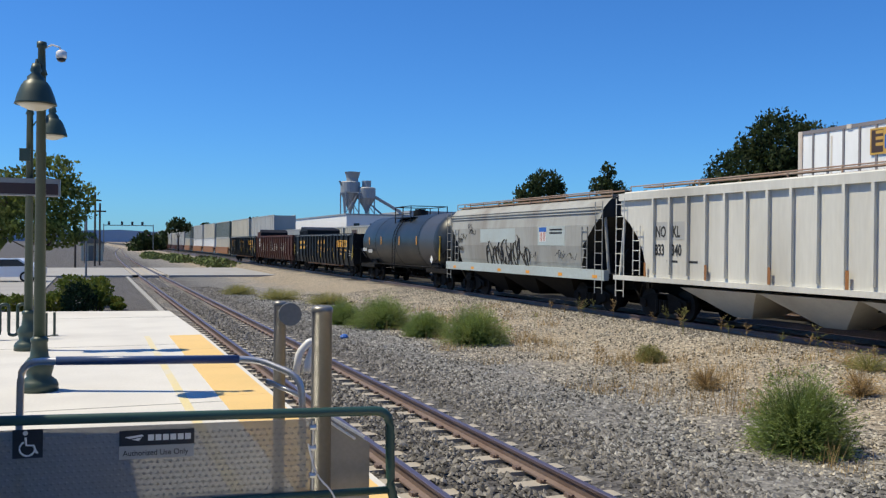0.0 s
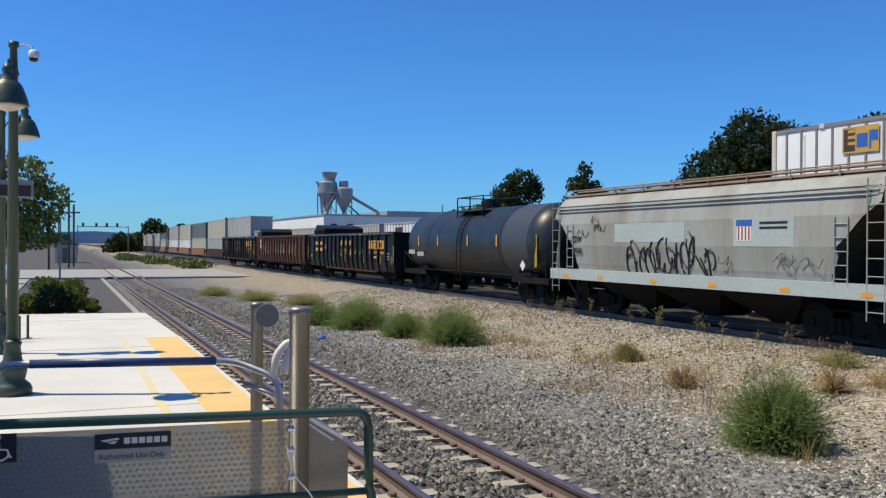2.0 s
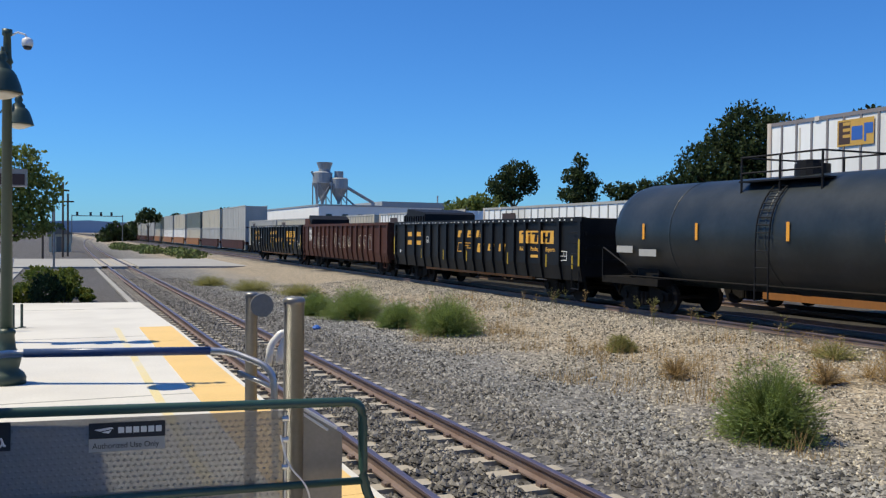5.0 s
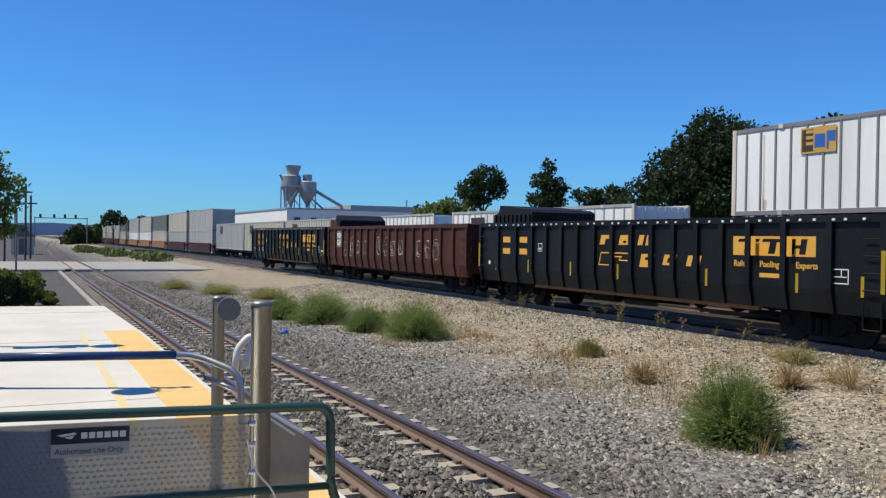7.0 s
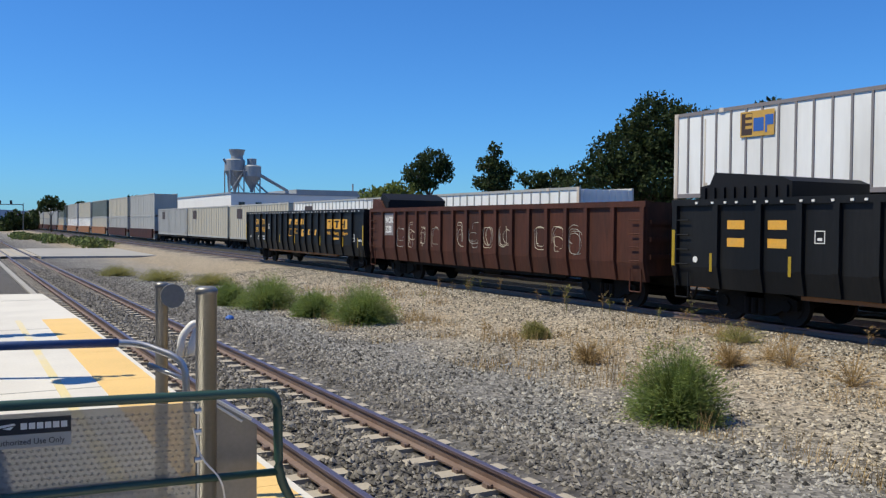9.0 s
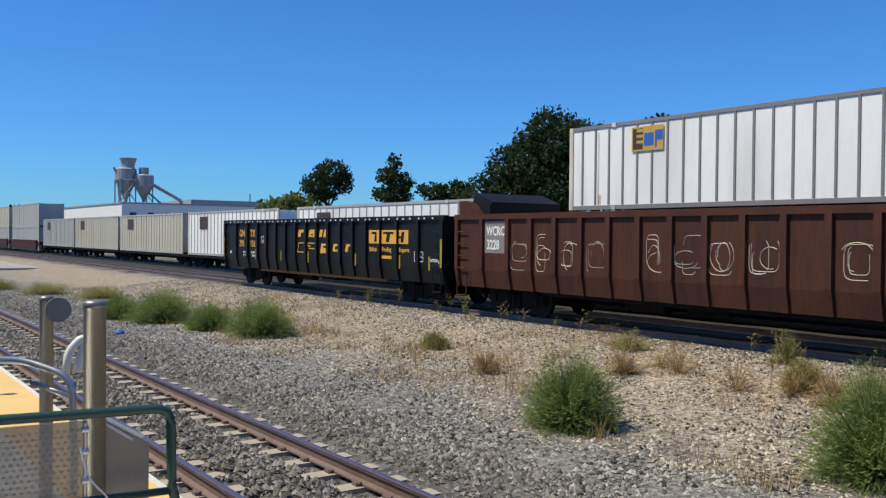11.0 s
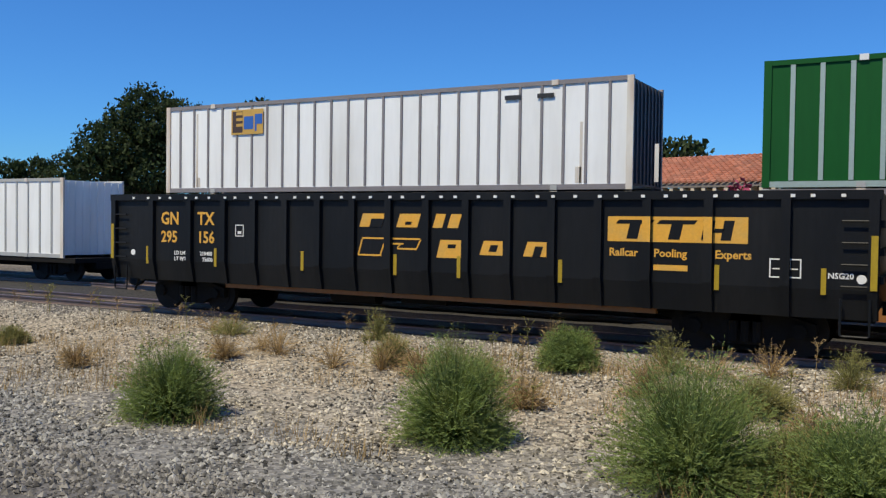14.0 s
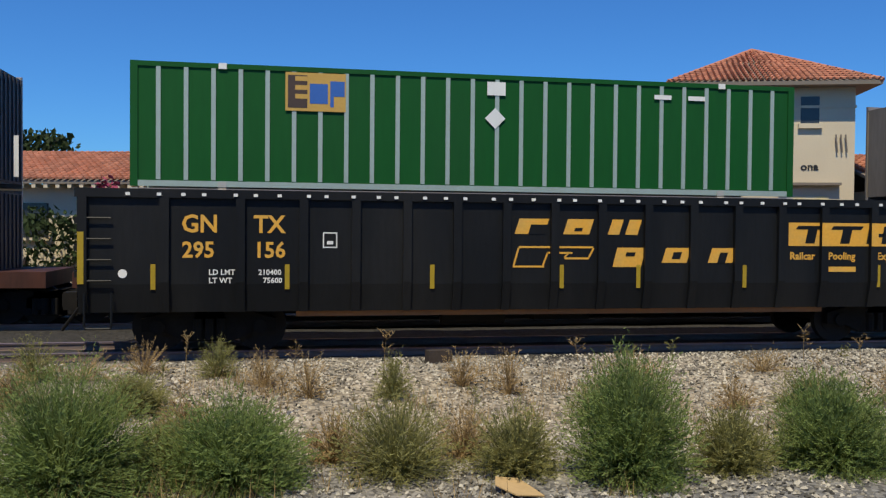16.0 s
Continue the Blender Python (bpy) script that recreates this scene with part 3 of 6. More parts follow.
def rail_marks(g, h, x, number=True):
    """Yellow block shapes, the panel, and the small white data of the black gondolas; distances run from the rear end."""
    def at(d):
        return h - d
    for d, w, slit in ((7.5, 0.56, (0.45, 1.0, -0.01, 0.62)), (8.42, 0.5, (0.38, 0.68, 0.2, 0.42)), (9.28, 0.22, None), (9.62, 0.24, None)):
        slant_block(g, d, w, 2.14, 2.42, x, h, slit)
    for d, w, z0, slit in ((9.38, 0.56, 1.54, (0.36, 0.68, 0.55, 0.76)), (10.35, 0.5, 1.62, (0.35, 0.68, 0.25, 0.72)), (11.28, 0.5, 1.62, (0.38, 0.7, -0.01, 0.7))):
        slant_block(g, d, w, z0, 1.9, x, h, slit)
    w = 0.035
    for a, b, c, e in ((7.58, 9.0, 1.885, 1.92), (7.47, 8.06, 1.53, 1.565), (8.12, 8.6, 1.78, 1.815), (8.45, 8.92, 1.68, 1.715)):
        mark(g, "outline_stripe", at(a), at(b), c, e, x, M_yellow)
    for a, c, e in ((7.47, 1.565, 1.885), (8.02, 1.565, 1.8), (8.43, 1.715, 1.8), (8.9, 1.715, 1.885)):
        mark(g, "outline_stripe", at(a), at(a + w), c, e, x, M_yellow, "", 0.09)
    pn = mark(g, "yellow_panel", at(12.95), at(15.4), 1.95, 2.4, x, M_yellow, "yellow panel with dark slanted shapes")
    for d0, d1, c, e in ((13.1, 13.75, 2.27, 2.34), (13.3, 13.5, 2.0, 2.27), (13.85, 14.5, 2.27, 2.34), (14.05, 14.25, 2.0, 2.27), (14.62, 14.8, 2.0, 2.34), (14.95, 15.12, 2.0, 2.34), (14.8, 14.97, 2.13, 2.2)):
        mark(pn, "dark_shape", at(d0), at(d1), c, e, x - 0.004, M_gon_black, "", 0.06)
    for d in (13.68, 14.75):
        mark(pn, "panel_on_rib", at(d - 0.073), at(d + 0.073), 1.95, 2.4, x - 0.09, M_yellow)
    for words, d in (("Railcar", 12.98), ("Pooling", 13.8), ("Experts", 14.86)):
        side_text("lettering", words, at(d), 1.69, 0.2, x - 0.002, M_yellow, g, 0.98)
    mark(g, "lettering_bar", at(13.8), at(14.4), 1.45, 1.55, x, M_yellow)
    for d in (1.17, 3.4, 5.95, 8.36, 9.85, 12.0, 14.86, 16.55):
        mark(g, "reflector", at(d), at(d + 0.08), 1.15, 1.58, x - 0.002, M_yellow_reflect, "vertical yellow reflector strip")
    for d in (0.02, 2 * h - 0.12):
        mark(g, "end_reflector", at(d), at(d + 0.1), 1.25, 2.12, x - 0.09, M_yellow_reflect)
    if number:
        for words, d, z, sz in (("GN", 1.67, 2.13, 0.42), ("TX", 2.87, 2.13, 0.42), ("295", 1.68, 1.7, 0.38), ("156", 2.87, 1.7, 0.38)):
            side_text("car_number", words, at(d), z, sz, x - 0.002, M_yellow, g, 0.95, 0, "yellow stencilled car number")
        for words, d, z in (("LD LMT", 2.12, 1.4), ("LT WT", 2.12, 1.26), ("210400", 2.95, 1.4), ("75600", 3.03, 1.26), ("NSG20", 16.65, 1.42)):
            side_text("data_lettering", words, at(d), z, 0.13, x - 0.002, M_white_mark, g)
    else:
        for d in (1.7, 2.85):
            for z in (2.15, 1.75):
                mark(g, "car_number", at(d), at(d + 0.5), z, z + 0.2, x, M_yellow, "yellow stencilled car number")
    frame_mark(g, "data_box", at(4.05), at(4.3), 1.87, 2.14, x, 0.02, M_white_mark)
    mark(g, "data_bar", at(4.12), at(4.23), 1.93, 1.99, x, M_white_mark)
    frame_mark(g, "data_box", at(15.75), at(16.25), 1.4, 1.72, x, 0.022, M_white_mark)
    mark(g, "data_bar", at(15.8), at(16.2), 1.54, 1.56, x, M_white_mark)
    mark(g, "data_bar", at(16.06), at(16.08), 1.56, 1.7, x, M_white_mark)
    for d in (0.72, 17.15):
        if d < 2 * h - 0.1:
            bm = bmesh.new()
            rod(bm, (x - 0.002, at(d), 1.42), (x - 0.008, at(d), 1.42), 0.075, 14)
            part("round_stencil", bm, M_white_mark, g)
    n = 40
    for i in range(n):
        y = -h + 0.5 + (2 * h - 1) * i / n + 0.06 * math.sin(i * 2.3)
        part("lashing_ring", B((x - 0.09, x - 0.072, y, y + 0.07, 2.735, 2.785)), M_white_mark, g)


def hopper_loft(length, sect, cut, foot):
    """A hopper's shell: a cross section run along the car, its foot rising towards both ends."""
    bm = bmesh.new()
    h = length / 2
    # the sides' ends are cut back in a curve below the eaves
    bow = [(0.0, foot + 2.05), (0.4, foot + 1.75), (0.75, foot + 1.35), (1.0, foot + 0.9), (1.12, foot + 0.45), (1.16, foot)]
    ys = [-h + d * cut for d, f in bow] + [h - d * cut for d, f in bow[::-1]]
    foots = [f for d, f in bow] + [f for d, f in bow[::-1]]
    rings = [[bm.verts.new((x, y, max(z, f))) for x, z in sect] for y, f in zip(ys, foots)]
    k = len(sect)
    for a, b in zip(rings, rings[1:]):
        for i in range(k):
            j = (i + 1) % k
            bm.faces.new((a[i], a[j], b[j], b[i]))
    bm.faces.new(rings[0][::-1])
    bm.faces.new(rings[-1])
    bmesh.ops.recalc_face_normals(bm, faces=bm.faces)
    # end and downward faces get material 1: grime with shade painted in
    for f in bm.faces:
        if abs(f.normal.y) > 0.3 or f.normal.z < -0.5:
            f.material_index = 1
    return bm


def hopper_common(c, h, w, top, material, sill, sill_mat, deep=0.17):
    for s in (-1, 1):
        x0, x1 = sorted((s * (w - 0.16), s * (w + 0.03)))
        part("side_sill", B((x0, x1, -h - 0.25, h + 0.25, sill - deep, sill + deep)), sill_mat, c)
        coupler(c, s * (h + 0.2), s)
        bogie(c, s * (h - 1.5))
        part("end_platform", B((-w + 0.17, w - 0.17, *sorted((s * (h - 1.6), s * (h + 0.25))), sill - 0.1, sill + 0.05)), M_under, c)
        ladder(c, -w - 0.02, s * (h - 0.1), sill - 0.6, top - 0.35, 0.44, material, 8)
        ladder(c, -w - 0.02, s * (h - 1.0), sill + 0.1, sill + 1.6, 0.36, material, 5)
        for x in (-w + 0.2, w - 0.2):
            part("end_post", R(((x, s * (h + 0.2), sill), (x, s * (h - 0.1), top - 0.5), 0.05), seg=8), material, c)
        part("brake_wheel", R(((-0.5, s * (h + 0.1), 1.9), (-0.5, s * (h + 0.18), 1.9), 0.24), seg=14), M_under, c)
        part("end_gear", B((-0.9, 0.5, *sorted((s * (h - 0.9), s * (h - 0.4))), sill + 0.06, sill + 0.7)), M_under, c)
    bm = bmesh.new()
    for x in (-0.55, 0.55):
        box(bm, x - 0.14, x + 0.14, -h, h, top + 0.01, top + 0.05)
    n = 9
    for i in range(n + 1):
        y = -h + 2 * h * i / n
        rod(bm, (-1.15, y, top - 0.24), (-1.15, y, top + 0.03), 0.02, 6)
    rod(bm, (-1.15, -h, top + 0.03), (-1.15, h, top + 0.03), 0.02, 6)
    part("running_board", bm, M_roof_rust, c, "rusty roof walkway and rail")
    for k in (-1, 0, 1):
        y = k * h * 0.42
        bm = bmesh.new()
        t = [bm.verts.new(p) for p in ((-w + 0.2, y - 1.55, sill - 0.172), (w - 0.2, y - 1.55, sill - 0.172), (w - 0.2, y + 1.55, sill - 0.172), (-w + 0.2, y + 1.55, sill - 0.172))]
        b = [bm.verts.new(p) for p in ((-0.45, y - 0.35, 0.28), (0.45, y - 0.35, 0.28), (0.45, y + 0.35, 0.28), (-0.45, y + 0.35, 0.28))]
        bm.faces.new(t)
        bm.faces.new(b[::-1])
        for i in range(4):
            j = (i + 1) % 4
            bm.faces.new((t[j], t[i], b[i], b[j]))
        bmesh.ops.recalc_face_normals(bm, faces=bm.faces)
        part("discharge_hopper", bm, M_hopper_white if material is M_hopper_white else M_under, c)
    part("centre_sill", B((-0.3, 0.3, -h, h, 0.75, sill - 0.175)), M_under, c)


def grey_hopper(m):
    c = thing("covered_hopper_car", "weathered light grey round-sided covered hopper with graffiti", "hopper car", "freight train", m)
    h, w = 6.55, 1.58
    sect = [(-1.36, 1.1), (-1.5, 1.6), (-1.58, 2.2), (-1.58, 2.9), (-1.48, 3.45), (-1.2, 3.75), (-0.6, 3.95), (0, 4.0), (0.6, 3.95), (1.2, 3.75), (1.48, 3.45), (1.58, 2.9), (1.58, 2.2), (1.5, 1.6), (1.36, 1.1)]
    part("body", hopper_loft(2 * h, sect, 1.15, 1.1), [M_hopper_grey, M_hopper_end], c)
    hopper_common(c, h, w, 4.0, M_hopper_grey, 1.25, M_pale_sill)
    for z, x in ((3.3, 1.535), (3.4, 1.515), (3.5, 1.47)):
        part("seam", R(((-x, -h + 0.1, z), (-x, h - 0.1, z), 0.022), seg=6), M_hopper_grey, c)
    part("roof_cap", B((-1.1, 1.1, -h + 0.05, h - 0.05, 3.84, 3.9)), M_roof_rust, c)
    mark(c, "repaint_patch", 3.0, -0.3, 2.3, 2.86, -1.582, M_pale_sill, "pale blue-grey repainted patch")
    mark(c, "repaint_patch", -2.2, -4.2, 2.2, 2.9, -1.582, M_pale_sill, "pale blue-grey repainted patch")
    sh = mark(c, "shield_emblem", -2.3, -2.85, 2.7, 2.86, -1.587, M_blue, "blue and red shield emblem")
    mark(sh, "shield_field", -2.33, -2.82, 2.34, 2.7, -1.587, M_white_mark)
    for k in range(4):
        mark(sh, "shield_stripe", -2.37 - k * 0.12, -2.42 - k * 0.12, 2.36, 2.7, -1.591, M_red)
    for z in (2.62, 2.74):
        mark(c, "lettering_bar", -3.1, -4.0, z, z + 0.06, -1.587, M_black_mark)
    side_text("car_number", "SSW", 5.45, 2.3, 0.3, -1.6, M_black_mark, c)
    side_text("car_number", "70066", 5.5, 1.95, 0.26, -1.59, M_black_mark, c)
    rng = random.Random(4)
    for k in range(6):
        y = 2.4 - k * 0.62
        for loop in range(3):
            bm = bmesh.new()
            cy_, cz_ = y - rng.uniform(0.1, 0.6), rng.uniform(1.6, 2.15)
            ry_, rz_ = rng.uniform(0.16, 0.36), rng.uniform(0.25, 0.55)
            a0, turn = rng.uniform(0, 6.3), rng.uniform(3.5, 6.3)
            pts = []
            for i in range(14):
                a = a0 + turn * i / 13
                z = cz_ + rz_ * math.sin(a * (1 + 0.4 * (loop == 1)))
                x = 1.58 if z > 2.2 else 1.5 + 0.08 * (z - 1.6) / 0.6 if z > 1.6 else 1.36 + 0.14 * (z - 1.1) / 0.5
                pts.append((-x - 0.012, cy_ + ry_ * math.cos(a), z))
            tube(bm, pts, 0.03, 4)
            part("graffiti", bm, M_black_mark, c, "scrawled black spray-paint lines")
    for k in range(9):
        bm = bmesh.new()
        y, z0 = (rng.uniform(4.0, 5.5), rng.uniform(2.5, 3.0)) if k < 4 else (rng.uniform(-4.6, -0.8), rng.uniform(1.75, 1.95))
        pts = [(-1.6, y + 0.12 * math.cos(i * 1.3 + k) - 0.07 * i, z0 + 0.13 * math.sin(i * 1.9)) for i in range(8)]
        tube(bm, pts, 0.009, 4)
        part("scribble", bm, M_hopper_end, c)
    for y in (5.9, 3.9, 1.2, -1.3, -3.8, -6.1):
        mark(c, "reflector", y, y - 0.3, 1.14, 1.25, -1.612, M_orange, "yellow reflector")
    return c


def white_hopper(m):
    c = thing("covered_hopper_car", "cream-grey ribbed covered hopper with black lettering", "hopper car", "freight train", m)
    h, w = 7.6, 1.58
    sect = [(-1.5, 1.15), (-1.5, 3.75), (-1.35, 3.9), (0, 4.05), (1.35, 3.9), (1.5, 3.75), (1.5, 1.15)]
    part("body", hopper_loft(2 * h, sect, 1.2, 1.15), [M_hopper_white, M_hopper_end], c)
    hopper_common(c, h, w, 4.05, M_hopper_white, 1.22, M_hopper_white, 0.07)
    part("top_chord", B((-1.6, -1.48, -h, h, 3.62, 3.84)), M_hopper_white, c)
    for i in range(17):
        y = h - 1.8 - i * 0.79
        part("rib", B((-1.6, -1.502, y - 0.045, y + 0.045, 1.39, 3.62)), M_hopper_white, c)
    for words, y, z in (("NO", 5.75, 2.48), ("KL", 4.95, 2.48), ("833", 5.79, 1.95), ("340", 4.99, 1.95)):
        side_text("car_number", words, y, z, 0.46, -1.51, M_black_mark, c, 0.68)
    for y in (5.8, 5.0):
        mark(c, "grey_patch", y, y - 0.7, 2.4, 2.92, -1.503, M_cont_grey)
    for y in (6.2, 3.4, 1.0, -1.4, -3.8):
        mark(c, "reflector", y, y - 0.1, 1.3, 1.72, -1.602, M_well, "rusty orange reflector strip")
    for y in (5.2, 4.3):
        mark(c, "lettering_bar", y, y - 0.5, 1.75, 1.81, -1.503, M_black_mark)
    return c


def tank_car(m):
    c = thing("tank_car", "sooty black cylindrical tank car with a grey patch", "tank car", "freight train", m)
    h = 6.95
    bm = bmesh.new()
    prof = [(0.02, -h), (0.7, -h + 0.1), (1.2, -h + 0.35), (1.45, -h + 0.7), (1.5, -h + 1.0), (1.5, -3.1), (1.5, 0), (1.5, 3.1), (1.5, h - 1.0), (1.45, h - 0.7), (1.2, h - 0.35), (0.7, h - 0.1), (0.02, h)]
    lathe(bm, prof, 40)
    bmesh.ops.rotate(bm, verts=bm.verts, cent=(0, 0, 0), matrix=Matrix.Rotation(-math.pi / 2, 3, "X"))
    bmesh.ops.translate(bm, verts=bm.verts, vec=(0, 0, 2.3))
    part("tank", bm, M_tank, c, smooth=True)
    bm = bmesh.new()
    lathe(bm, [(1.504, -h + 1.1), (1.504, -h + 3.1)], 40)
    bmesh.ops.rotate(bm, verts=bm.verts, cent=(0, 0, 0), matrix=Matrix.Rotation(-math.pi / 2, 3, "X"))
    bmesh.ops.translate(bm, verts=bm.verts, vec=(0, 0, 2.3))
    bmesh.ops.delete(bm, geom=[f for f in bm.faces if len(f.verts) > 4], context="FACES")
    part("repaint_band", bm, M_tank_patch, c, "dull grey repainted band", True)
    for y in (-3.6, 0.0, 3.6):
        bm = bmesh.new()
        lathe(bm, [(1.508, y - 0.03), (1.515, y), (1.508, y + 0.03)], 40)
        bmesh.ops.rotate(bm, verts=bm.verts, cent=(0, 0, 0), matrix=Matrix.Rotation(-math.pi / 2, 3, "X"))
        bmesh.ops.translate(bm, verts=bm.verts, vec=(0, 0, 2.3))
        part("weld_seam", bm, M_tank, c)
    bm = bmesh.new()
    for x in (-1.05, 1.05):
        for y in (-1.3, 0, 1.3):
            rod(bm, (x, y, 3.35), (x, y, 4.25), 0.03, 6)
        for z in (3.85, 4.25):
            rod(bm, (x, -1.3, z), (x, 1.3, z), 0.025, 6)
    for y in (-1.3, 1.3):
        rod(bm, (-1.05, y, 4.25), (1.05, y, 4.25), 0.025, 6)
    box(bm, -1.1, 1.1, -1.35, 1.35, 3.62, 3.66)
    part("platform_rail", bm, M_black, c, "black railed dome platform")
    bm = bmesh.new()
    rod(bm, (0, 0, 3.6), (0, 0, 4.05), 0.42, 16)
    rod(bm, (0, 0.1, 4.05), (0, 0.1, 4.15), 0.3, 12)
    part("dome", bm, M_black, c)
    bm = bmesh.new()
    pts = [(-1.56 * math.sin(a), 2.3 + 1.56 * math.cos(a)) for a in [0.7 + 0.12 * i for i in range(8)]] + [(-1.58, 1.9), (-1.58, 0.7)]
    for y in (-0.22, 0.22):
        tube(bm, [(x, y, z) for x, z in pts], 0.022, 6)
    for x, z in pts[::1] + [(-1.58, 1.5), (-1.58, 1.1)]:
        rod(bm, (x, -0.22, z), (x, 0.22, z), 0.016, 6)
    part("ladder", bm, M_black, c)
    for s in (-1, 1):
        bogie(c, s * (h - 1.55))
        coupler(c, s * (h + 0.15), s)
        part("stub_sill", B((-1.3, 1.3, *sorted((s * (h - 2.6), s * (h + 0.2))), 0.8, 1.0)), M_under, c)
        for x in (-1.35, 1.35):
            bm = bmesh.new()
            tube(bm, rounded([(x, s * (h + 0.1), 1.0), (x, s * (h + 0.1), 1.9), (x, s * (h - 1.2), 1.35)], 0.08, 3), 0.025, 6)
            part("handrail", bm, M_black, c)
        part("saddle", B((-1.1, 1.1, *sorted((s * (h - 2.4), s * (h - 1.4))), 0.96, 1.35)), M_under, c)
    bm = bmesh.new()
    for x in (-1.25, 1.25):
        rod(bm, (x, -h + 1.2, 1.05), (x, h - 1.2, 1.05), 0.03, 6)
    rod(bm, (-0.85, -h + 1.0, 1.1), (-0.85, -h + 2.1, 1.1), 0.22, 12)
    part("side_pipe", bm, M_under, c)
    for y in (4.8, 2.5, -0.7, -3.4):
        mark(c, "reflector", y, y - 0.1, 2.15, 2.6, -1.515, M_orange, "orange reflector strip")
    for d in (0.0, 0.28):
        mark(c, "data_bar", 6.1 - 4 * d, 5.3 - 4 * d, 1.75 - d * 0.3, 1.95 - d * 0.3, -1.49, M_cont_grey)
    bm = bmesh.new()
    prism(bm, [(-5.5, 1.25), (-5.3, 1.45), (-5.5, 1.65), (-5.7, 1.45)], "x", -1.46, -1.45)
    part("hazard_placard", bm, M_white_mark, c, "white diamond hazard placard")
    mark(c, "end_stripe", -6.25, -6.42, 1.4, 2.6, -1.37, M_yellow_reflect)
    return c


# ---- the moving freight train ----
REAR = [(0.0, 107.1), (2.0, 95.45), (4.0, 83.6), (7.5, 62.0), (8.0, 58.75), (11.0, 39.0), (12.5, 28.5), (13.5, 21.6), (15.0, 10.97), (15.5, 7.29), (16.0, 3.32)]


def rear_at(t):
    """Where the train's rear end lies along its track, eased between the known times."""
    k = max(i for i in range(len(REAR) - 1) if REAR[i][0] <= t)
    (t0, s0), (t1, s1) = REAR[k], REAR[k + 1]
    a, b = REAR[max(k - 1, 0)], REAR[min(k + 2, len(REAR) - 1)]
    m0, m1 = (s1 - a[1]) / (t1 - a[0]) * (t1 - t0), (b[1] - s0) / (b[0] - t0) * (t1 - t0)
    u = (t - t0) / (t1 - t0)
    return (2 * u ** 3 - 3 * u * u + 1) * s0 + (u ** 3 - 2 * u * u + u) * m0 + (3 * u * u - 2 * u ** 3) * s1 + (u ** 3 - u * u) * m1


TRAIN = []


def add_car(ob, front, rear):
    TRAIN.append((ob, (front + rear) / 2, (rear - front) / 2))
    return ob


home = pose(0, 0, 0)
last_gon = add_car(gondola("gondola_car", "black ribbed gondola car with yellow block lettering", 17.4, 2.72, M_gon_black, 14, home, M_well), -17.4, 0.0)
rail_marks(last_gon, 8.7, -1.502, True)
brown_gon = add_car(gondola("gondola_car", "faded brown ribbed gondola car with chalky graffiti", 17.0, 2.72, M_gon_brown, 17, home), -35.0, -18.0)
lead_gon = add_car(gondola("gondola_car", "black ribbed gondola car with yellow block lettering", 17.2, 2.72, M_gon_black, 14, home, M_well), -53.2, -36.0)
rail_marks(lead_gon, 8.6, -1.502, False)
add_car(tank_car(home), -68.2, -54.2)
add_car(grey_hopper(home), -82.6, -69.0)
add_car(white_hopper(home), -98.8, -83.2)

for words, d, z, sz in (("WCRC", 1.43, 2.25, 0.36), ("3228", 1.45, 1.86, 0.38)):
    side_text("car_number", words, 8.5 - d, z, sz, -1.506, M_white_mark, brown_gon, 0.72)
mark(brown_gon, "repaint_patch", 7.15, 6.2, 1.75, 2.64, -1.501, M_cont_rib, "dull grey-brown repainted patch")
rng = random.Random(11)
for k in range(13):
    y0 = 8.5 - 2.4 - 12.2 * (k + 0.5) / 13
    if k in (4, 9):
        continue
    for loop in range(4):
        bm = bmesh.new()
        cy_, cz_ = y0 + rng.uniform(-0.15, 0.15), rng.uniform(1.65, 1.95)
        ry_, rz_ = rng.uniform(0.14, 0.34), rng.uniform(0.18, 0.36)
        a0, turn = rng.uniform(0, 6.3), rng.uniform(2.2, 6.0)
        square = rng.random() < 0.5
        pts = []
        for i in range(16):
            a = a0 + turn * i / 15
            c_, s_ = math.cos(a), math.sin(a)
            if square:
                c_, s_ = math.copysign(abs(c_) ** 0.45, c_), math.copysign(abs(s_) ** 0.45, s_)
            pts.append((-1.502, cy_ + ry_ * c_, cz_ + rz_ * s_))
        tube(bm, pts, 0.009, 4)
        part("graffiti", bm, M_cont_tan if k % 3 else M_hopper_grey, brown_gon, "thin pale chalk-like graffiti")


def scrap_load(parent_car, y0, y1):
    bm = bmesh.new()
    prism(bm, [(y0, 2.3), (y1, 2.3), (y1, 3.2), (y1 + 0.25, 3.3), (y0 - 0.45, 3.48), (y0 - 0.3, 3.2), (y0, 3.15)], "x", -1.3, 1.3)
    for i in range(9):
        y = y1 + (y0 - y1) * (i + 0.5) / 9
        box(bm, -1.36, -1.3, y - 0.06, y + 0.06, 2.75, 3.12)
    part("load", bm, M_black, parent_car, "black ribbed slab load standing above the sides")


scrap_load(brown_gon, 8.3, 7.1)
scrap_load(lead_gon, 7.95, 5.3)
bm = bmesh.new()
prism(bm, [(8.45, 2.7), (7.2, 2.7), (7.65, 3.1), (8.1, 3.25), (8.45, 3.25)], "x", -1.45, -1.3)
part("raised_corner", bm, M_gon_brown, brown_gon)
bm = bmesh.new()
rod(bm, (-0.1, 8.98, 0.85), (-0.1, 9.05, 0.85), 0.1, 10)
part("end_marker", bm, M_cam_white, last_gon, "small pale end-of-train marker")


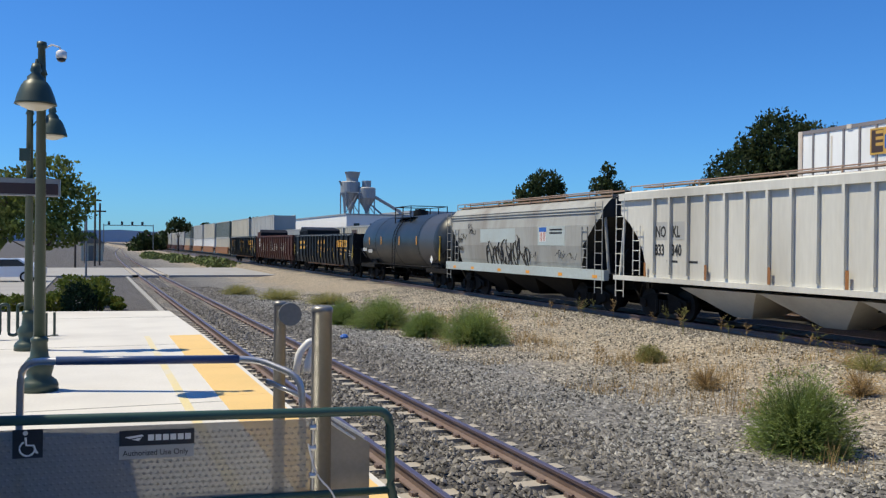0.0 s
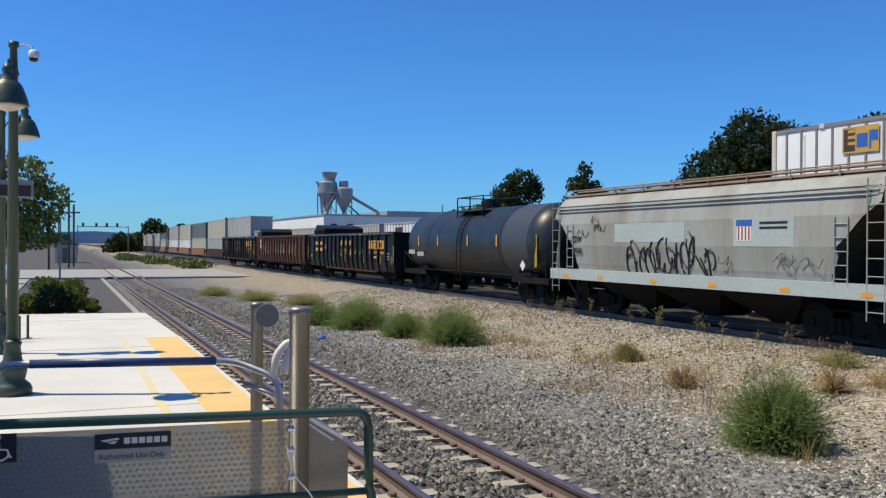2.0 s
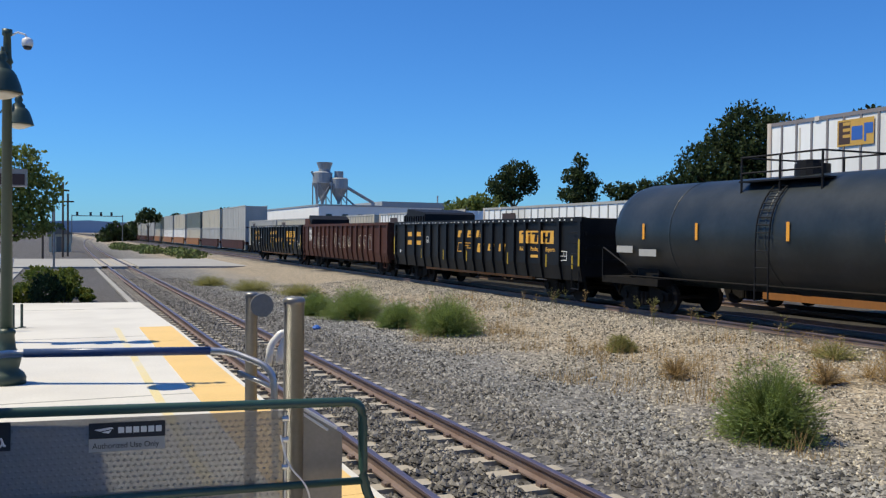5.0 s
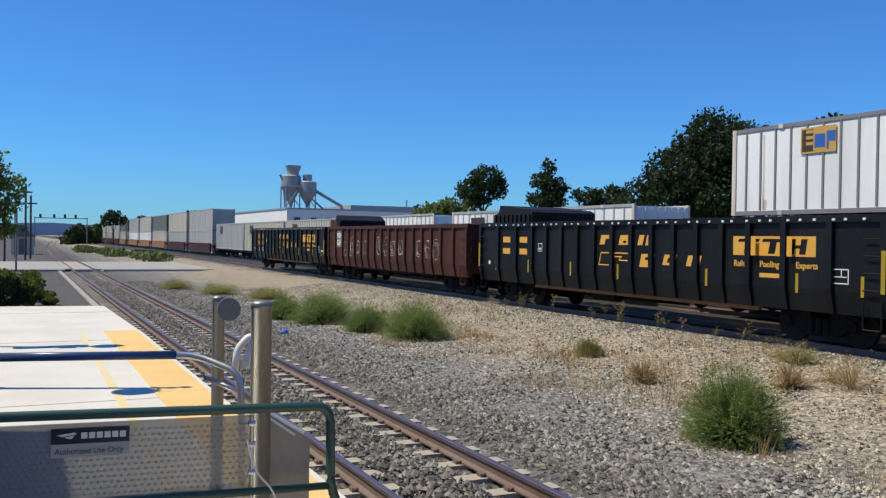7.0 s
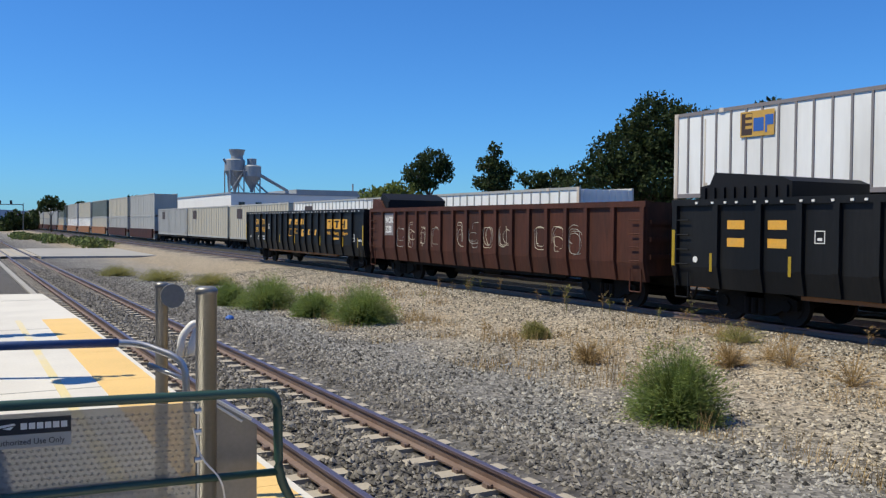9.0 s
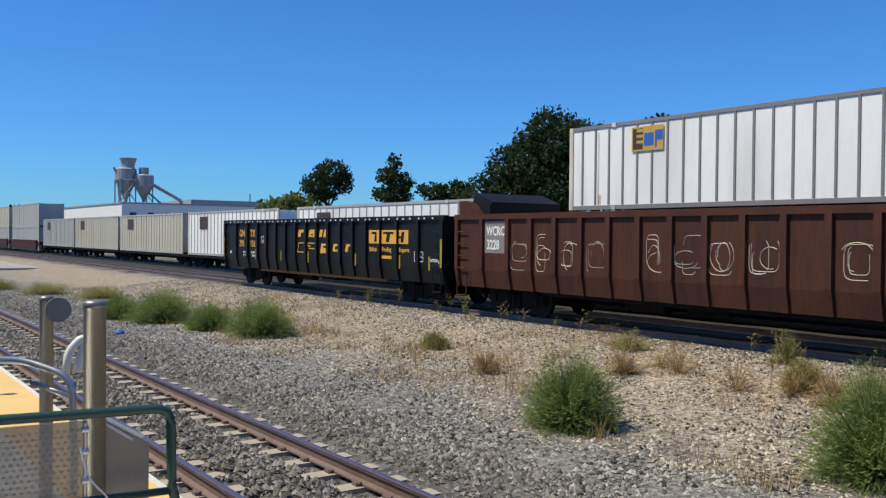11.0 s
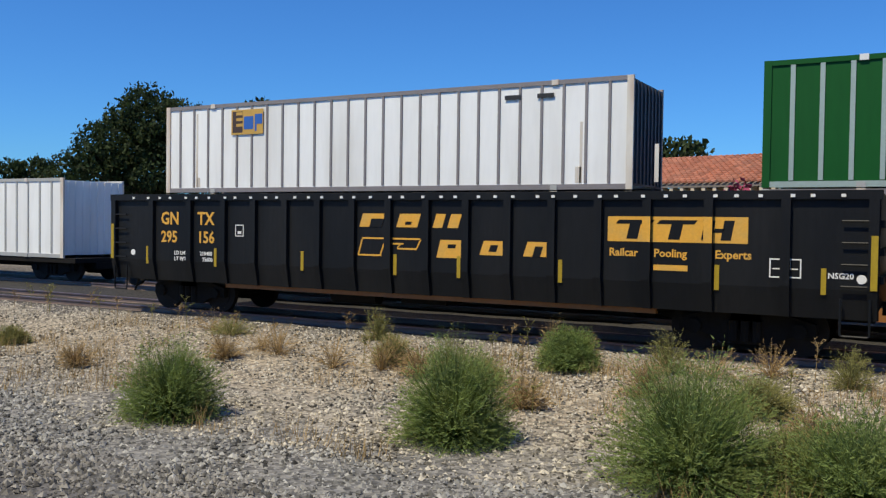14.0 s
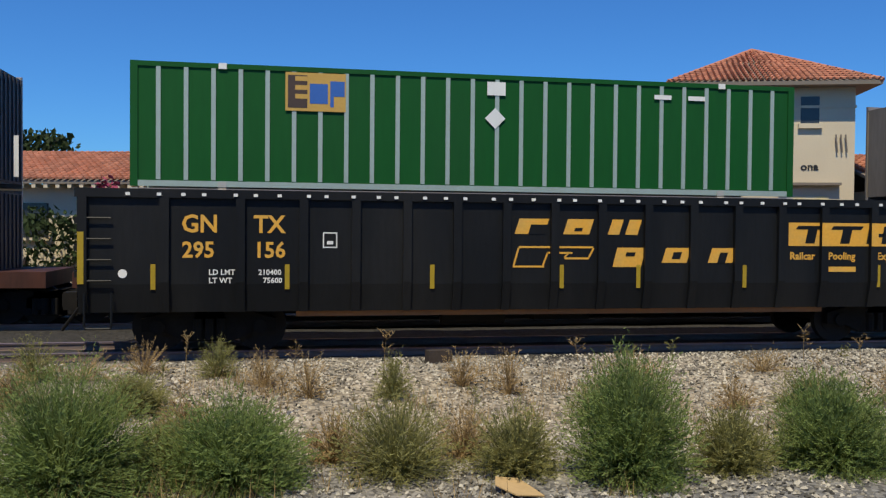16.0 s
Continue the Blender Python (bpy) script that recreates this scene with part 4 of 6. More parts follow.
# ---- the standing double-stack train ----
def container(label, length, tall, material, rib, ribs, m, end=None):
    """A ribbed box: shell, posts, corner castings and rails. Its +y end is the far one; it stands on z = 0."""
    c = thing("shipping_container", label, "container", "double-stack train", m)
    h, w = length / 2, 1.295
    part("shell", B((-w, w, -h + 0.03, h - 0.03, 0.12, tall - 0.1)), material, c)
    for s in (-1, 1):
        x0, x1 = sorted((s * (w - 0.05), s * (w + 0.03)))
        part("bottom_rail", B((x0, x1, -h, h, 0.0, 0.13)), rib, c)
        part("top_rail", B((x0, x1, -h, h, tall - 0.11, tall)), material if material is M_cont_green else rib, c)
    for i in range(1, ribs):
        y = -h + length * i / ribs
        k = 0.05 if material is M_cont_green else 0.035
        part("rib", B((-w - 0.028, -w + 0.01, y - k, y + k, 0.15, tall - 0.11)), rib, c)
    for y in (-h, h):
        for x in (-w, w):
            s = 1 if y > 0 else -1
            part("corner_post", B((x - 0.035, x + 0.035, *sorted((y - s * 0.16, y + s * 0.005)), -0.004, tall + 0.004)), M_cont_rust if material is M_cont_white else material, c)
    for y in (-h + 2.0, h - 2.0):
        part("corner_casting", B((-w - 0.05, -w + 0.1, y - 0.09, y + 0.09, tall - 0.12, tall + 0.01)), M_white_mark if material is M_cont_green else M_cont_rust, c)
        part("corner_casting", B((-w - 0.05, -w + 0.1, y - 0.09, y + 0.09, -0.01, 0.11)), M_cont_grey, c)
    ep = part("end_panel", B((-w + 0.04, w - 0.04, -h - 0.004, -h + 0.05, 0.1, tall - 0.08)), end or material, c)
    for i in range(8):
        x = -w + 0.2 + i * (2 * w - 0.4) / 7
        part("end_rib", B((x - 0.05, x + 0.05, -h - 0.04, -h - 0.004, 0.15, tall - 0.12)), end or material, ep)
    return c


def emblem(c, y, z, w, t, x=-1.33):
    """A gold panel with a dark block and blue blocks."""
    p = mark(c, "emblem_panel", y, y - w, z, z + t, x, M_gold, "gold emblem panel with dark and blue blocks")
    mark(p, "dark_block", y - 0.04 * w, y - 0.36 * w, z + 0.08 * t, z + 0.93 * t, x - 0.004, M_brown_mark)
    for k in (0.32, 0.55, 0.78):
        mark(p, "gold_slot", y - 0.16 * w, y - 0.36 * w, z + k * t, z + (k + 0.12) * t, x - 0.008, M_gold)
    mark(p, "blue_block", y - 0.4 * w, y - 0.7 * w, z + 0.2 * t, z + 0.72 * t, x - 0.004, M_blue)
    mark(p, "blue_block", y - 0.74 * w, y - 0.98 * w, z + 0.4 * t, z + 0.8 * t, x - 0.004, M_blue)
    mark(p, "blue_block", y - 0.74 * w, y - 0.8 * w, z + 0.12 * t, z + 0.4 * t, x - 0.004, M_blue)


def chord(p, q, z):
    """The pose of a container whose camera-side face runs from p (far) to q (near)."""
    a, b = Vector((*p, z)), Vector((*q, z))
    d = (a - b).normalized()
    n = Vector((d.y, -d.x, 0))
    return Matrix.Translation((a + b) / 2 + n * 1.295) @ pose(0, 0, 0, 0, 0, math.degrees(math.atan2(-d.x, d.y))), (a - b).length


def well_car(s0, s1, material, m=None):
    m = on_track(STACK_X, (s0 + s1) / 2) if m is None else m
    c = thing("well_car", "brown-painted steel well car", "well car", "double-stack train", m)
    h = (s1 - s0) / 2
    for s in (-1, 1):
        x0, x1 = sorted((s * 1.36, s * 1.52))
        part("side_girder", B((x0, x1, -h + 1.6, h - 1.6, 0.3, 1.35), (x0 - 0.03, x1 + 0.03, -h + 1.5, h - 1.5, 1.25, 1.38)), material, c)
        y0, y1 = sorted((s * (h - 2.2), s * (h - 0.3)))
        part("end_deck", B((-1.4, 1.4, y0, y1, 0.85, 1.2)), M_gon_brown, c)
        bogie(c, s * (h - 0.4))
    part("well_floor", B((-1.3, 1.3, -h + 2.2, h - 2.2, 0.3, 0.42)), M_under, c)
    return c


m, ln = chord((20.65, 21.6), (20.65, 6.25), 3.37)
white_top = container("white container with grey posts and rust-streaked corners", ln, 2.72, M_cont_white, M_cont_rib, 26, m, M_cont_end_shade)
emblem(white_top, ln / 2 - 2.75, 1.75, 1.25, 0.75)
m, ln = chord((20.65, 21.6), (20.65, 6.25), 0.62)
white_low = container("white container with grey posts in a well car", ln, 2.7, M_cont_white, M_cont_rib, 26, m, M_cont_end_shade)
emblem(white_low, ln / 2 - 2.75, 1.75, 1.25, 0.75)
for y, w_, hh in ((-6.3, 0.16, 0.4), (-6.37, 0.07, 1.5), (6.3, 0.12, 0.3), (6.37, 0.07, 2.3), (-8.25, 0.1, 0.9)):
    mark(white_top, "rust_stain", y + w_ / 2, y - w_ / 2, 0.16, 0.16 + hh, -1.297, M_cont_rust, "tan rust stain")
m, ln = chord((20.65, 3.3), (20.65, -12.9), 3.38)
green_top = container("clean green container with pale posts", ln, 2.79, M_cont_green, M_green_rib, 27, m)
emblem(green_top, ln / 2 - 3.4, 1.78, 1.38, 0.88)
bm = bmesh.new()
prism(bm, [(-0.25, 1.5), (0.0, 1.75), (-0.25, 2.0), (-0.5, 1.75)], "x", -1.336, -1.332)
part("hazard_placard", bm, M_white_mark, green_top, "white diamond placard")
mark(green_top, "data_panel", -0.05, -0.5, 2.3, 2.62, -1.332, M_white_mark)
for c, z in ((green_top, 2.35), (white_top, 2.3)):
    for y in (-4.3, -5.2):
        mark(c, "number_bar", y, y - 0.45, z, z + 0.11, -1.332, M_white_mark if c is green_top else M_black_mark, "container number as a bar")
m, ln = chord((20.65, 3.3), (20.65, -12.9), 0.62)
container("grey container in a well car", ln, 2.72, M_cont_grey, M_cont_rib, 26, m)
m, ln = chord((20.65, -16.9), (20.65, -33.0), 3.4)
container("dull tan container with dark stains", ln, 2.75, M_cont_stained, M_cont_rib, 26, m)
for p, q in (((20.65, 21.6), (20.65, 6.25)), ((20.65, 3.3), (20.65, -12.9)), ((20.65, -16.9), (20.65, -33.0))):
    m, ln = chord(p, q, RAIL_Z)
    wc = well_car(-ln / 2 - 1.5, ln / 2 + 1.5, M_well, m)
    mark(wc, "number_bar", -2.2, -4.4, 0.78, 0.98, -1.55, M_white_mark, "white car number as a bar")
    mark(wc, "reflector", 0.4, -0.1, 0.75, 0.9, -1.55, M_orange)
m, ln = chord((20.65, -16.9), (20.65, -33.0), 0.62)
container("grey container in a well car", ln, 2.75, M_cont_grey, M_cont_rib, 26, m)
SINGLE = [(26.6, 42.0, M_cont_white), (44.3, 58.5, M_cont_white), (59.6, 74.7, M_cont_tan), (75.4, 90.1, M_cont_tan), (90.6, 104.6, M_cont_grey)]
for a, b, mt in SINGLE:
    c = container("dirty white ribbed container on a flat car" if mt is M_cont_white else "tan ribbed container on a flat car", b - a, 2.82, mt, M_cont_grey, 24, on_track(STACK_X, (a + b) / 2, 1.1))
    mark(c, "emblem_panel", (b - a) / 2 - 2.2, (b - a) / 2 - 3.6, 1.7, 2.5, -1.33, M_brown_mark)
    f = thing("flat_car", "dark spine flat car under a container", "flat car", "double-stack train", on_track(STACK_X, (a + b) / 2))
    hh = (b - a) / 2 + 0.6
    part("deck", B((-1.3, 1.3, -hh, hh, 0.68, 0.845)), M_under, f)
    part("spine", B((-0.4, 0.4, -hh, hh, 0.45, 0.675)), M_under, f)
    for s in (-1, 1):
        bogie(f, s * (hh - 1.6))
S = 107.0
DOUBLE = [(M_cont_grey, M_cont_grey), (M_cont_tan, M_cont_grey), (M_cont_dkgreen, M_cont_tan), (M_cont_tan, M_cont_white), (M_cont_grey, M_cont_white), (M_cont_dkgreen, M_cont_tan), (M_cont_grey, M_cont_grey), (M_cont_tan, M_cont_grey), (M_cont_grey, M_cont_tan), (M_cont_dkgreen, M_cont_grey), (M_cont_grey, M_cont_grey)]
for hi, lo in DOUBLE:
    for z, mt in ((0.42, lo), (3.15, hi)):
        container("weathered ribbed container, one of a stacked pair", 16.1, 2.7, mt, M_cont_grey, 14, on_track(STACK_X, S + 8.0, z))
    well_car(S - 1.0, S + 17.0, M_well if 138 < S < 200 else M_gon_brown)
    S += 18.45
for i in range(3):
    lo = thing("locomotive", "faded red diesel locomotive at the head of the train", "locomotive", "double-stack train", on_track(STACK_X, S + 12 + i * 22))
    part("hood", B((-1.0, 1.0, -10, 6, 1.5, 4.0)), M_red, lo)
    part("cab", B((-1.5, 1.5, 6, 8.5, 1.5, 4.4)), M_red, lo)
    part("deck", B((-1.5, 1.5, -10.4, 10.4, 1.0, 1.5)), M_under, lo)
    part("nose", B((-0.9, 0.9, 8.5, 10.2, 1.5, 3.0)), M_red, lo)
    for s in (-1, 1):
        bogie(lo, s * 6.8)


# ---- wheelchair lift on the platform ----
def build_lift():
    lf = thing("wheelchair_lift", "aluminium wheelchair lift with green and blue tube rails", "wheelchair lift")
    part("base_frame", B((-1.1, 1.35, 6.75, 6.87, 0.205, 0.4), (-1.1, 1.35, 8.93, 9.05, 0.205, 0.4), (-1.1, -1.0, 6.87, 8.93, 0.205, 0.4), (1.25, 1.35, 6.87, 8.93, 0.205, 0.4)), M_post, lf)
    part("deck_plate", B((-1.0, 1.25, 6.87, 8.93, 0.32, 0.36)), M_alu, lf)
    bm = bmesh.new()
    box(bm, -1.1, 1.345, 6.80, 6.815, 0.42, 1.35)
    for i in range(62):
        for j in range(26):
            x, z = -1.07 + i * 0.0385 + (j % 2) * 0.019, 0.46 + j * 0.0335
            s = 0.0165
            v = [bm.verts.new((x + a * s, 6.80, z + b * s * 0.8)) for a, b in ((-1, 0), (0, 1), (1, 0), (0, -1))]
            t = bm.verts.new((x, 6.797, z))
            for k in range(4):
                bm.faces.new((v[k], v[(k + 1) % 4], t))
    part("gate_panel", bm, M_tread, lf, "embossed bare aluminium gate panel")
    bm = bmesh.new()
    tube(bm, rounded([(-1.25, 6.77, 0.45), (-1.25, 6.77, 1.42), (1.82, 6.77, 1.39), (1.83, 6.77, 0.86), (1.98, 6.77, 0.55)], 0.1), 0.03, 12)
    rod(bm, (-1.22, 6.77, 0.87), (1.83, 6.77, 0.885), 0.024, 10)
    part("front_rail", bm, M_green_rail, lf, "dark green tube rail", True)
    bm = bmesh.new()
    tube(bm, rounded([(-0.52, 9.0, 0.4), (-0.5, 9.0, 1.52), (1.3, 9.0, 1.5), (1.62, 8.75, 1.37), (1.63, 8.7, 0.5)], 0.14), 0.028, 12)
    rod(bm, (1.38, 9.0, 1.32), (1.62, 8.75, 1.22), 0.022, 8)
    part("rear_rail", bm, M_alu, lf, "bare bent aluminium rail", True)
    part("grip_sleeve", R(((-0.25, 9.0, 1.52), (1.15, 9.0, 1.503), 0.034), seg=14), M_blue_tube, lf, "blue grip sleeve", True)
    for nm, x, y, top in (("front_mast", 1.42, 6.98, 2.03), ("rear_mast", 1.5, 9.12, 1.95)):
        hw = 0.065 if y < 8 else 0.05
        bm = bmesh.new()
        lathe(bm, [(hw, 0.206), (hw, top - 0.03), (hw + 0.006, top - 0.028), (hw + 0.006, top), (hw - 0.01, top + 0.016)], 24, (x, y, 0))
        ms = part(nm, bm, M_mast, lf, "round brushed steel post", True)
        part("base_plate", B((x - 0.1, x + 0.1, y - 0.09, y + 0.09, 0.204, 0.23)), M_post, ms)
    bm = bmesh.new()
    rod(bm, (1.57, 9.02, 1.86), (1.57, 9.06, 1.86), 0.095, 24)
    part("winch_cover", bm, M_post, lf, "round grey winch cover")
    bm = bmesh.new()
    tube(bm, rounded([(1.6, 8.9, 1.38), (1.62, 8.9, 1.55), (1.72, 8.9, 1.66), (1.76, 8.9, 1.63), (1.7, 8.9, 1.5), (1.69, 8.9, 1.4)], 0.05), 0.03, 10)
    part("handle", bm, M_cam_white, lf, "pale curved hand grip", True)
    bm = bmesh.new()
    prism(bm, [(1.5, 0.36), (1.76, 0.36), (1.76, 1.14), (1.5, 1.3)], "y", 7.05, 7.6)
    part("gear_box", bm, M_post, lf, "grey sheet-metal gear box")
    part("gear_box_lid", R(((1.48, 7.04, 1.33), (1.72, 7.04, 1.18), 0.012), ((1.47, 7.04, 1.3), (1.66, 7.04, 1.17), 0.01), seg=6), M_cam_white, lf, "bright metal edge strips")
    bm = bmesh.new()
    tube(bm, rounded([(1.3, 6.78, 1.2), (1.34, 6.74, 1.0), (1.46, 6.72, 0.9), (1.5, 6.78, 0.7)], 0.1), 0.006, 6)
    part("cable", bm, M_cam_white, lf)
    bm = bmesh.new()
    for z in (1.3, 1.17, 1.0):
        rod(bm, (1.31, 6.79, z), (1.35, 6.79, z), 0.02, 8)
    rod(bm, (1.33, 6.79, 0.5), (1.33, 6.79, 1.34), 0.01, 6)
    part("hinge", bm, M_alu, lf)
    sg = part("name_plate", B((0.17, 0.605, 6.782, 6.79, 1.235, 1.325)), M_sign_face, lf, "black name plate with a pale arrow mark")
    bm = bmesh.new()
    prism(bm, [(0.2, 1.287), (0.3, 1.3), (0.31, 1.29), (0.23, 1.276)], "y", 6.779, 6.781)
    prism(bm, [(0.24, 1.272), (0.3, 1.283), (0.28, 1.262)], "y", 6.779, 6.781)
    part("arrow_mark", bm, M_white_mark, sg)
    for i in range(6):
        x = 0.335 + i * 0.043
        part("letter_bar", B((x, x + 0.034, 6.779, 6.781, 1.262, 1.298)), M_white_mark, sg)
    pl = part("notice_plate", B((0.17, 0.605, 6.783, 6.79, 1.155, 1.232)), M_cont_grey, lf, "grey notice plate")
    cu = bpy.data.curves.new("notice", "FONT")
    cu.body, cu.size, cu.extrude = "Authorized Use Only", 0.047, 0.001
    tmp = new("notice", cu)
    me = bpy.data.meshes.new_from_object(tmp.evaluated_get(bpy.context.evaluated_depsgraph_get()))
    bpy.data.objects.remove(tmp)
    for v in me.vertices:
        v.co = (0.19 + v.co.x * 0.93, 6.781 - v.co.z, 1.175 + v.co.y)
    me.materials.clear()
    me.materials.append(M_black_mark)
    ob = new("notice_lettering", me)
    ob.parent = pl
    wc = part("access_sign", B((-0.42, -0.255, 6.782, 6.79, 1.19, 1.355)), M_sign_face, lf, "black square sign with a white wheelchair symbol")
    bm = bmesh.new()
    pts = [(-0.34 + 0.042 * math.cos(a), 6.779, 1.245 + 0.042 * math.sin(a)) for a in [2.0 + i * 0.42 for i in range(12)]]
    tube(bm, pts, 0.006, 6)
    tube(bm, [(-0.35, 6.779, 1.31), (-0.345, 6.779, 1.265), (-0.305, 6.779, 1.262), (-0.29, 6.779, 1.22), (-0.28, 6.779, 1.22)], 0.007, 6)
    rod(bm, (-0.35, 6.782, 1.335), (-0.35, 6.778, 1.335), 0.014, 12)
    part("symbol", bm, M_white_mark, wc)
    # the lift stands a little askew of the platform and is shorter than it is wide
    askew = Matrix(((0.975, 0, 0, 0), (-0.127, 0.8206, 0, 0), (0, 0, 1, 0), (0, 0, 0, 1)))
    for ob in lf.children_recursive:
        ob.data.transform(askew)


build_lift()


# ---- platform furniture ----
def lamp_post(x, y, top, heads, camera_dome=False, board=False):
    lp = thing("lamp_post", "dark green station lamp post with bell-shaped heads" + (" and white camera" if camera_dome else " and board" if board else ""), "lamp post", "platform lamps", pose(x, y, 0.2))
    bm = bmesh.new()
    lathe(bm, [(0.27, 0.004), (0.27, 0.1), (0.24, 0.16), (0.17, 0.22), (0.2, 0.34), (0.21, 0.42), (0.13, 0.52), (0.11, 0.72), (0.125, 0.74), (0.125, 0.78), (0.085, 0.82)], 18)
    part("base", bm, M_green_post, lp, "flared cast base", True)
    bm = bmesh.new()
    lathe(bm, [(0.085, 0.82), (0.062, top - 0.5), (0.085, top - 0.48), (0.06, top - 0.4), (0.05, top - 0.1), (0.07, top - 0.08), (0.07, top)], 16)
    part("pole", bm, M_green_post, lp, "", True)
    for dx, dy, dz in heads:
        bm = bmesh.new()
        tube(bm, [(0, 0, top - 0.35), (dx * 0.4, dy * 0.4, dz + 0.62), (dx * 0.85, dy * 0.85, dz + 0.66), (dx, dy, dz + 0.52)], 0.022, 8)
        rod(bm, (0, 0, dz + 0.1), (dx * 0.8, dy * 0.8, dz + 0.6), 0.014, 6)
        part("arm", bm, M_green_post, lp)
        bm = bmesh.new()
        lathe(bm, [(0.05, dz + 0.6), (0.08, dz + 0.5), (0.06, dz + 0.46), (0.12, dz + 0.4), (0.12, dz + 0.36), (0.16, dz + 0.33), (0.2, dz + 0.27), (0.25, dz + 0.14), (0.28, dz + 0.03), (0.29, dz), (0.26, dz + 0.02)], 24, (dx, dy, 0))
        hd = part("shade", bm, M_green_post, lp, "bell-shaped lamp shade", True)
        bm = bmesh.new()
        lathe(bm, [(0.26, dz + 0.015), (0.2, dz - 0.03), (0.11, dz - 0.07), (0.02, dz - 0.09)], 20, (dx, dy, 0))
        part("lens", bm, M_lamp_glass, hd, "frosted lens", True)
    if camera_dome:
        bm = bmesh.new()
        tube(bm, [(0.05, 0, top - 0.08), (0.14, -0.02, top - 0.03), (0.24, -0.04, top - 0.06), (0.27, -0.04, top - 0.12)], 0.015, 8)
        part("camera_arm", bm, M_cam_white, lp)
        bm = bmesh.new()
        lathe(bm, [(0.03, top - 0.1), (0.075, top - 0.13), (0.08, top - 0.2), (0.07, top - 0.23)], 16, (0.27, -0.04, 0))
        cm = part("dome_camera", bm, M_cam_white, lp, "white dome camera", True)
        bm = bmesh.new()
        lathe(bm, [(0.07, top - 0.23), (0.05, top - 0.27), (0.01, top - 0.285)], 16, (0.27, -0.04, 0))
        part("dome", bm, M_sign_face, cm, "dark dome", True)
    if board:
        bo = part("departure_board", B((-0.62, 0.58, -0.16, 0.16, 3.15, 3.5)), M_post, lp, "grey departure board")
        part("display", B((-0.58, 0.54, -0.168, -0.162, 3.18, 3.4)), M_sign_red, bo, "dark display")
        part("loudspeaker", B((-0.18, 0.02, -0.2, -0.08, 3.85, 4.1)), M_green_post, lp)
    return lp


lamp_post(-0.70, 14.44, 5.2, ((-0.06, -0.3, 4.22),), camera_dome=True)
lamp_post(-1.17, 19.85, 5.3, ((0.42, 0, 4.4),), board=True)

rack = thing("bicycle_rack", "dark green wave-shaped tube bicycle rack", "bicycle rack", m=pose(-2.24, 22.04, 0.2))
bm = bmesh.new()
pts = [(0, 0, 0.005), (0, 0, 0.7)]
for i in range(3):
    x = i * 0.36
    pts += [(x, 0, 0.8), (x + 0.18, 0, 0.8), (x + 0.18, 0, 0.1), (x + 0.36, 0, 0.1)]
pts += [(1.08, 0, 0.8), (1.26, 0, 0.8), (1.26, 0, 0.005)]
tube(bm, rounded(pts, 0.085, 4), 0.035, 8)
part("wave_tube", bm, M_green_post, rack, "", True)
for x in (-0.95, -0.78):
    bl = thing("bollard", "thin dark steel bollard on the platform", "bollard", "bollards", pose(x, 23.5 + x, 0.2))
    part("shaft", R(((0, 0, 0.0), (0, 0, 0.55), 0.03)), M_green_post, bl)
    part("foot", R(((0, 0, 0.0), (0, 0, 0.02), 0.09)), M_green_post, bl)
tb = thing("litter_bin", "dark green round litter bin on the platform", "litter bin", m=pose(-1.51, 11.03, 0.2))
bm = bmesh.new()
lathe(bm, [(0.27, 0.0), (0.3, 0.05), (0.32, 0.62), (0.35, 0.66), (0.35, 0.7), (0.26, 0.74), (0.2, 0.72)], 22)
part("drum", bm, M_green_post, tb, "", True)
part("liner", R(((0, 0, 0.73), (0, 0, 0.745), 0.19), seg=20), M_sign_face, tb)

# ---- level crossing, road and yard ----
road = mesh_ob("road", B((-60, 2.8, 66.8, 86.5, -0.3, 0.0), (3.4, 4.6, 66.8, 86.5, -0.3, 0.0), (5.3, 15.4, 66.8, 86.5, -0.3, 0.0)), M_asphalt)
tagged(road, "pale worn road over a level crossing", "road", kind="structure")
lot = mesh_ob("pavement", B((-45, -2.2, 41.5, 66.7, -0.25, -0.08), (-45, -14.1, -20, 41.4, -0.25, -0.08)), M_asphalt)
tagged(lot, "pale car park pavement beside the platform", "pavement", kind="structure")
for i in range(8):
    y = 67.6 + i * 2.3
    for x in (2.82, 3.4, 4.02, 4.82):
        pn = part("crossing_panel", B((x + 0.02, x + 0.38, y, y + 2.26, -0.05, 0.012)), M_tie, road, "pale concrete crossing panel")


# ---- buildings ----
def warehouse():
    b = thing("warehouse", "long low white warehouse with small dark windows", "warehouse", m=pose(-0.8, -30.4, 0))
    bm = bmesh.new()
    box(bm, 32.9, 60, 146, 184, -0.2, 6.3)
    part("wall", bm, M_white_wall, b)
    part("parapet", B((32.8, 60.1, 145.9, 184.1, 6.3, 6.5)), M_galv, b)
    for i in range(5):
        x = 33.9 + i * 2.3
        w = part("window", B((x, x + 0.8, 145.9, 146.05, 4.3, 5.2)), M_glass, b, "small dark window")
        part("frame", B((x - 0.08, x + 0.88, 145.93, 145.99, 4.2, 4.3)), M_galv, w)
    part("upper_storey", B((42, 56, 146.2, 160, 6.5, 7.1)), M_galv, b)
    rods = bmesh.new()
    rod(rods, (52, 150, 7.1), (52, 150, 8.3), 0.12, 8)
    part("flue", rods, M_galv, b)


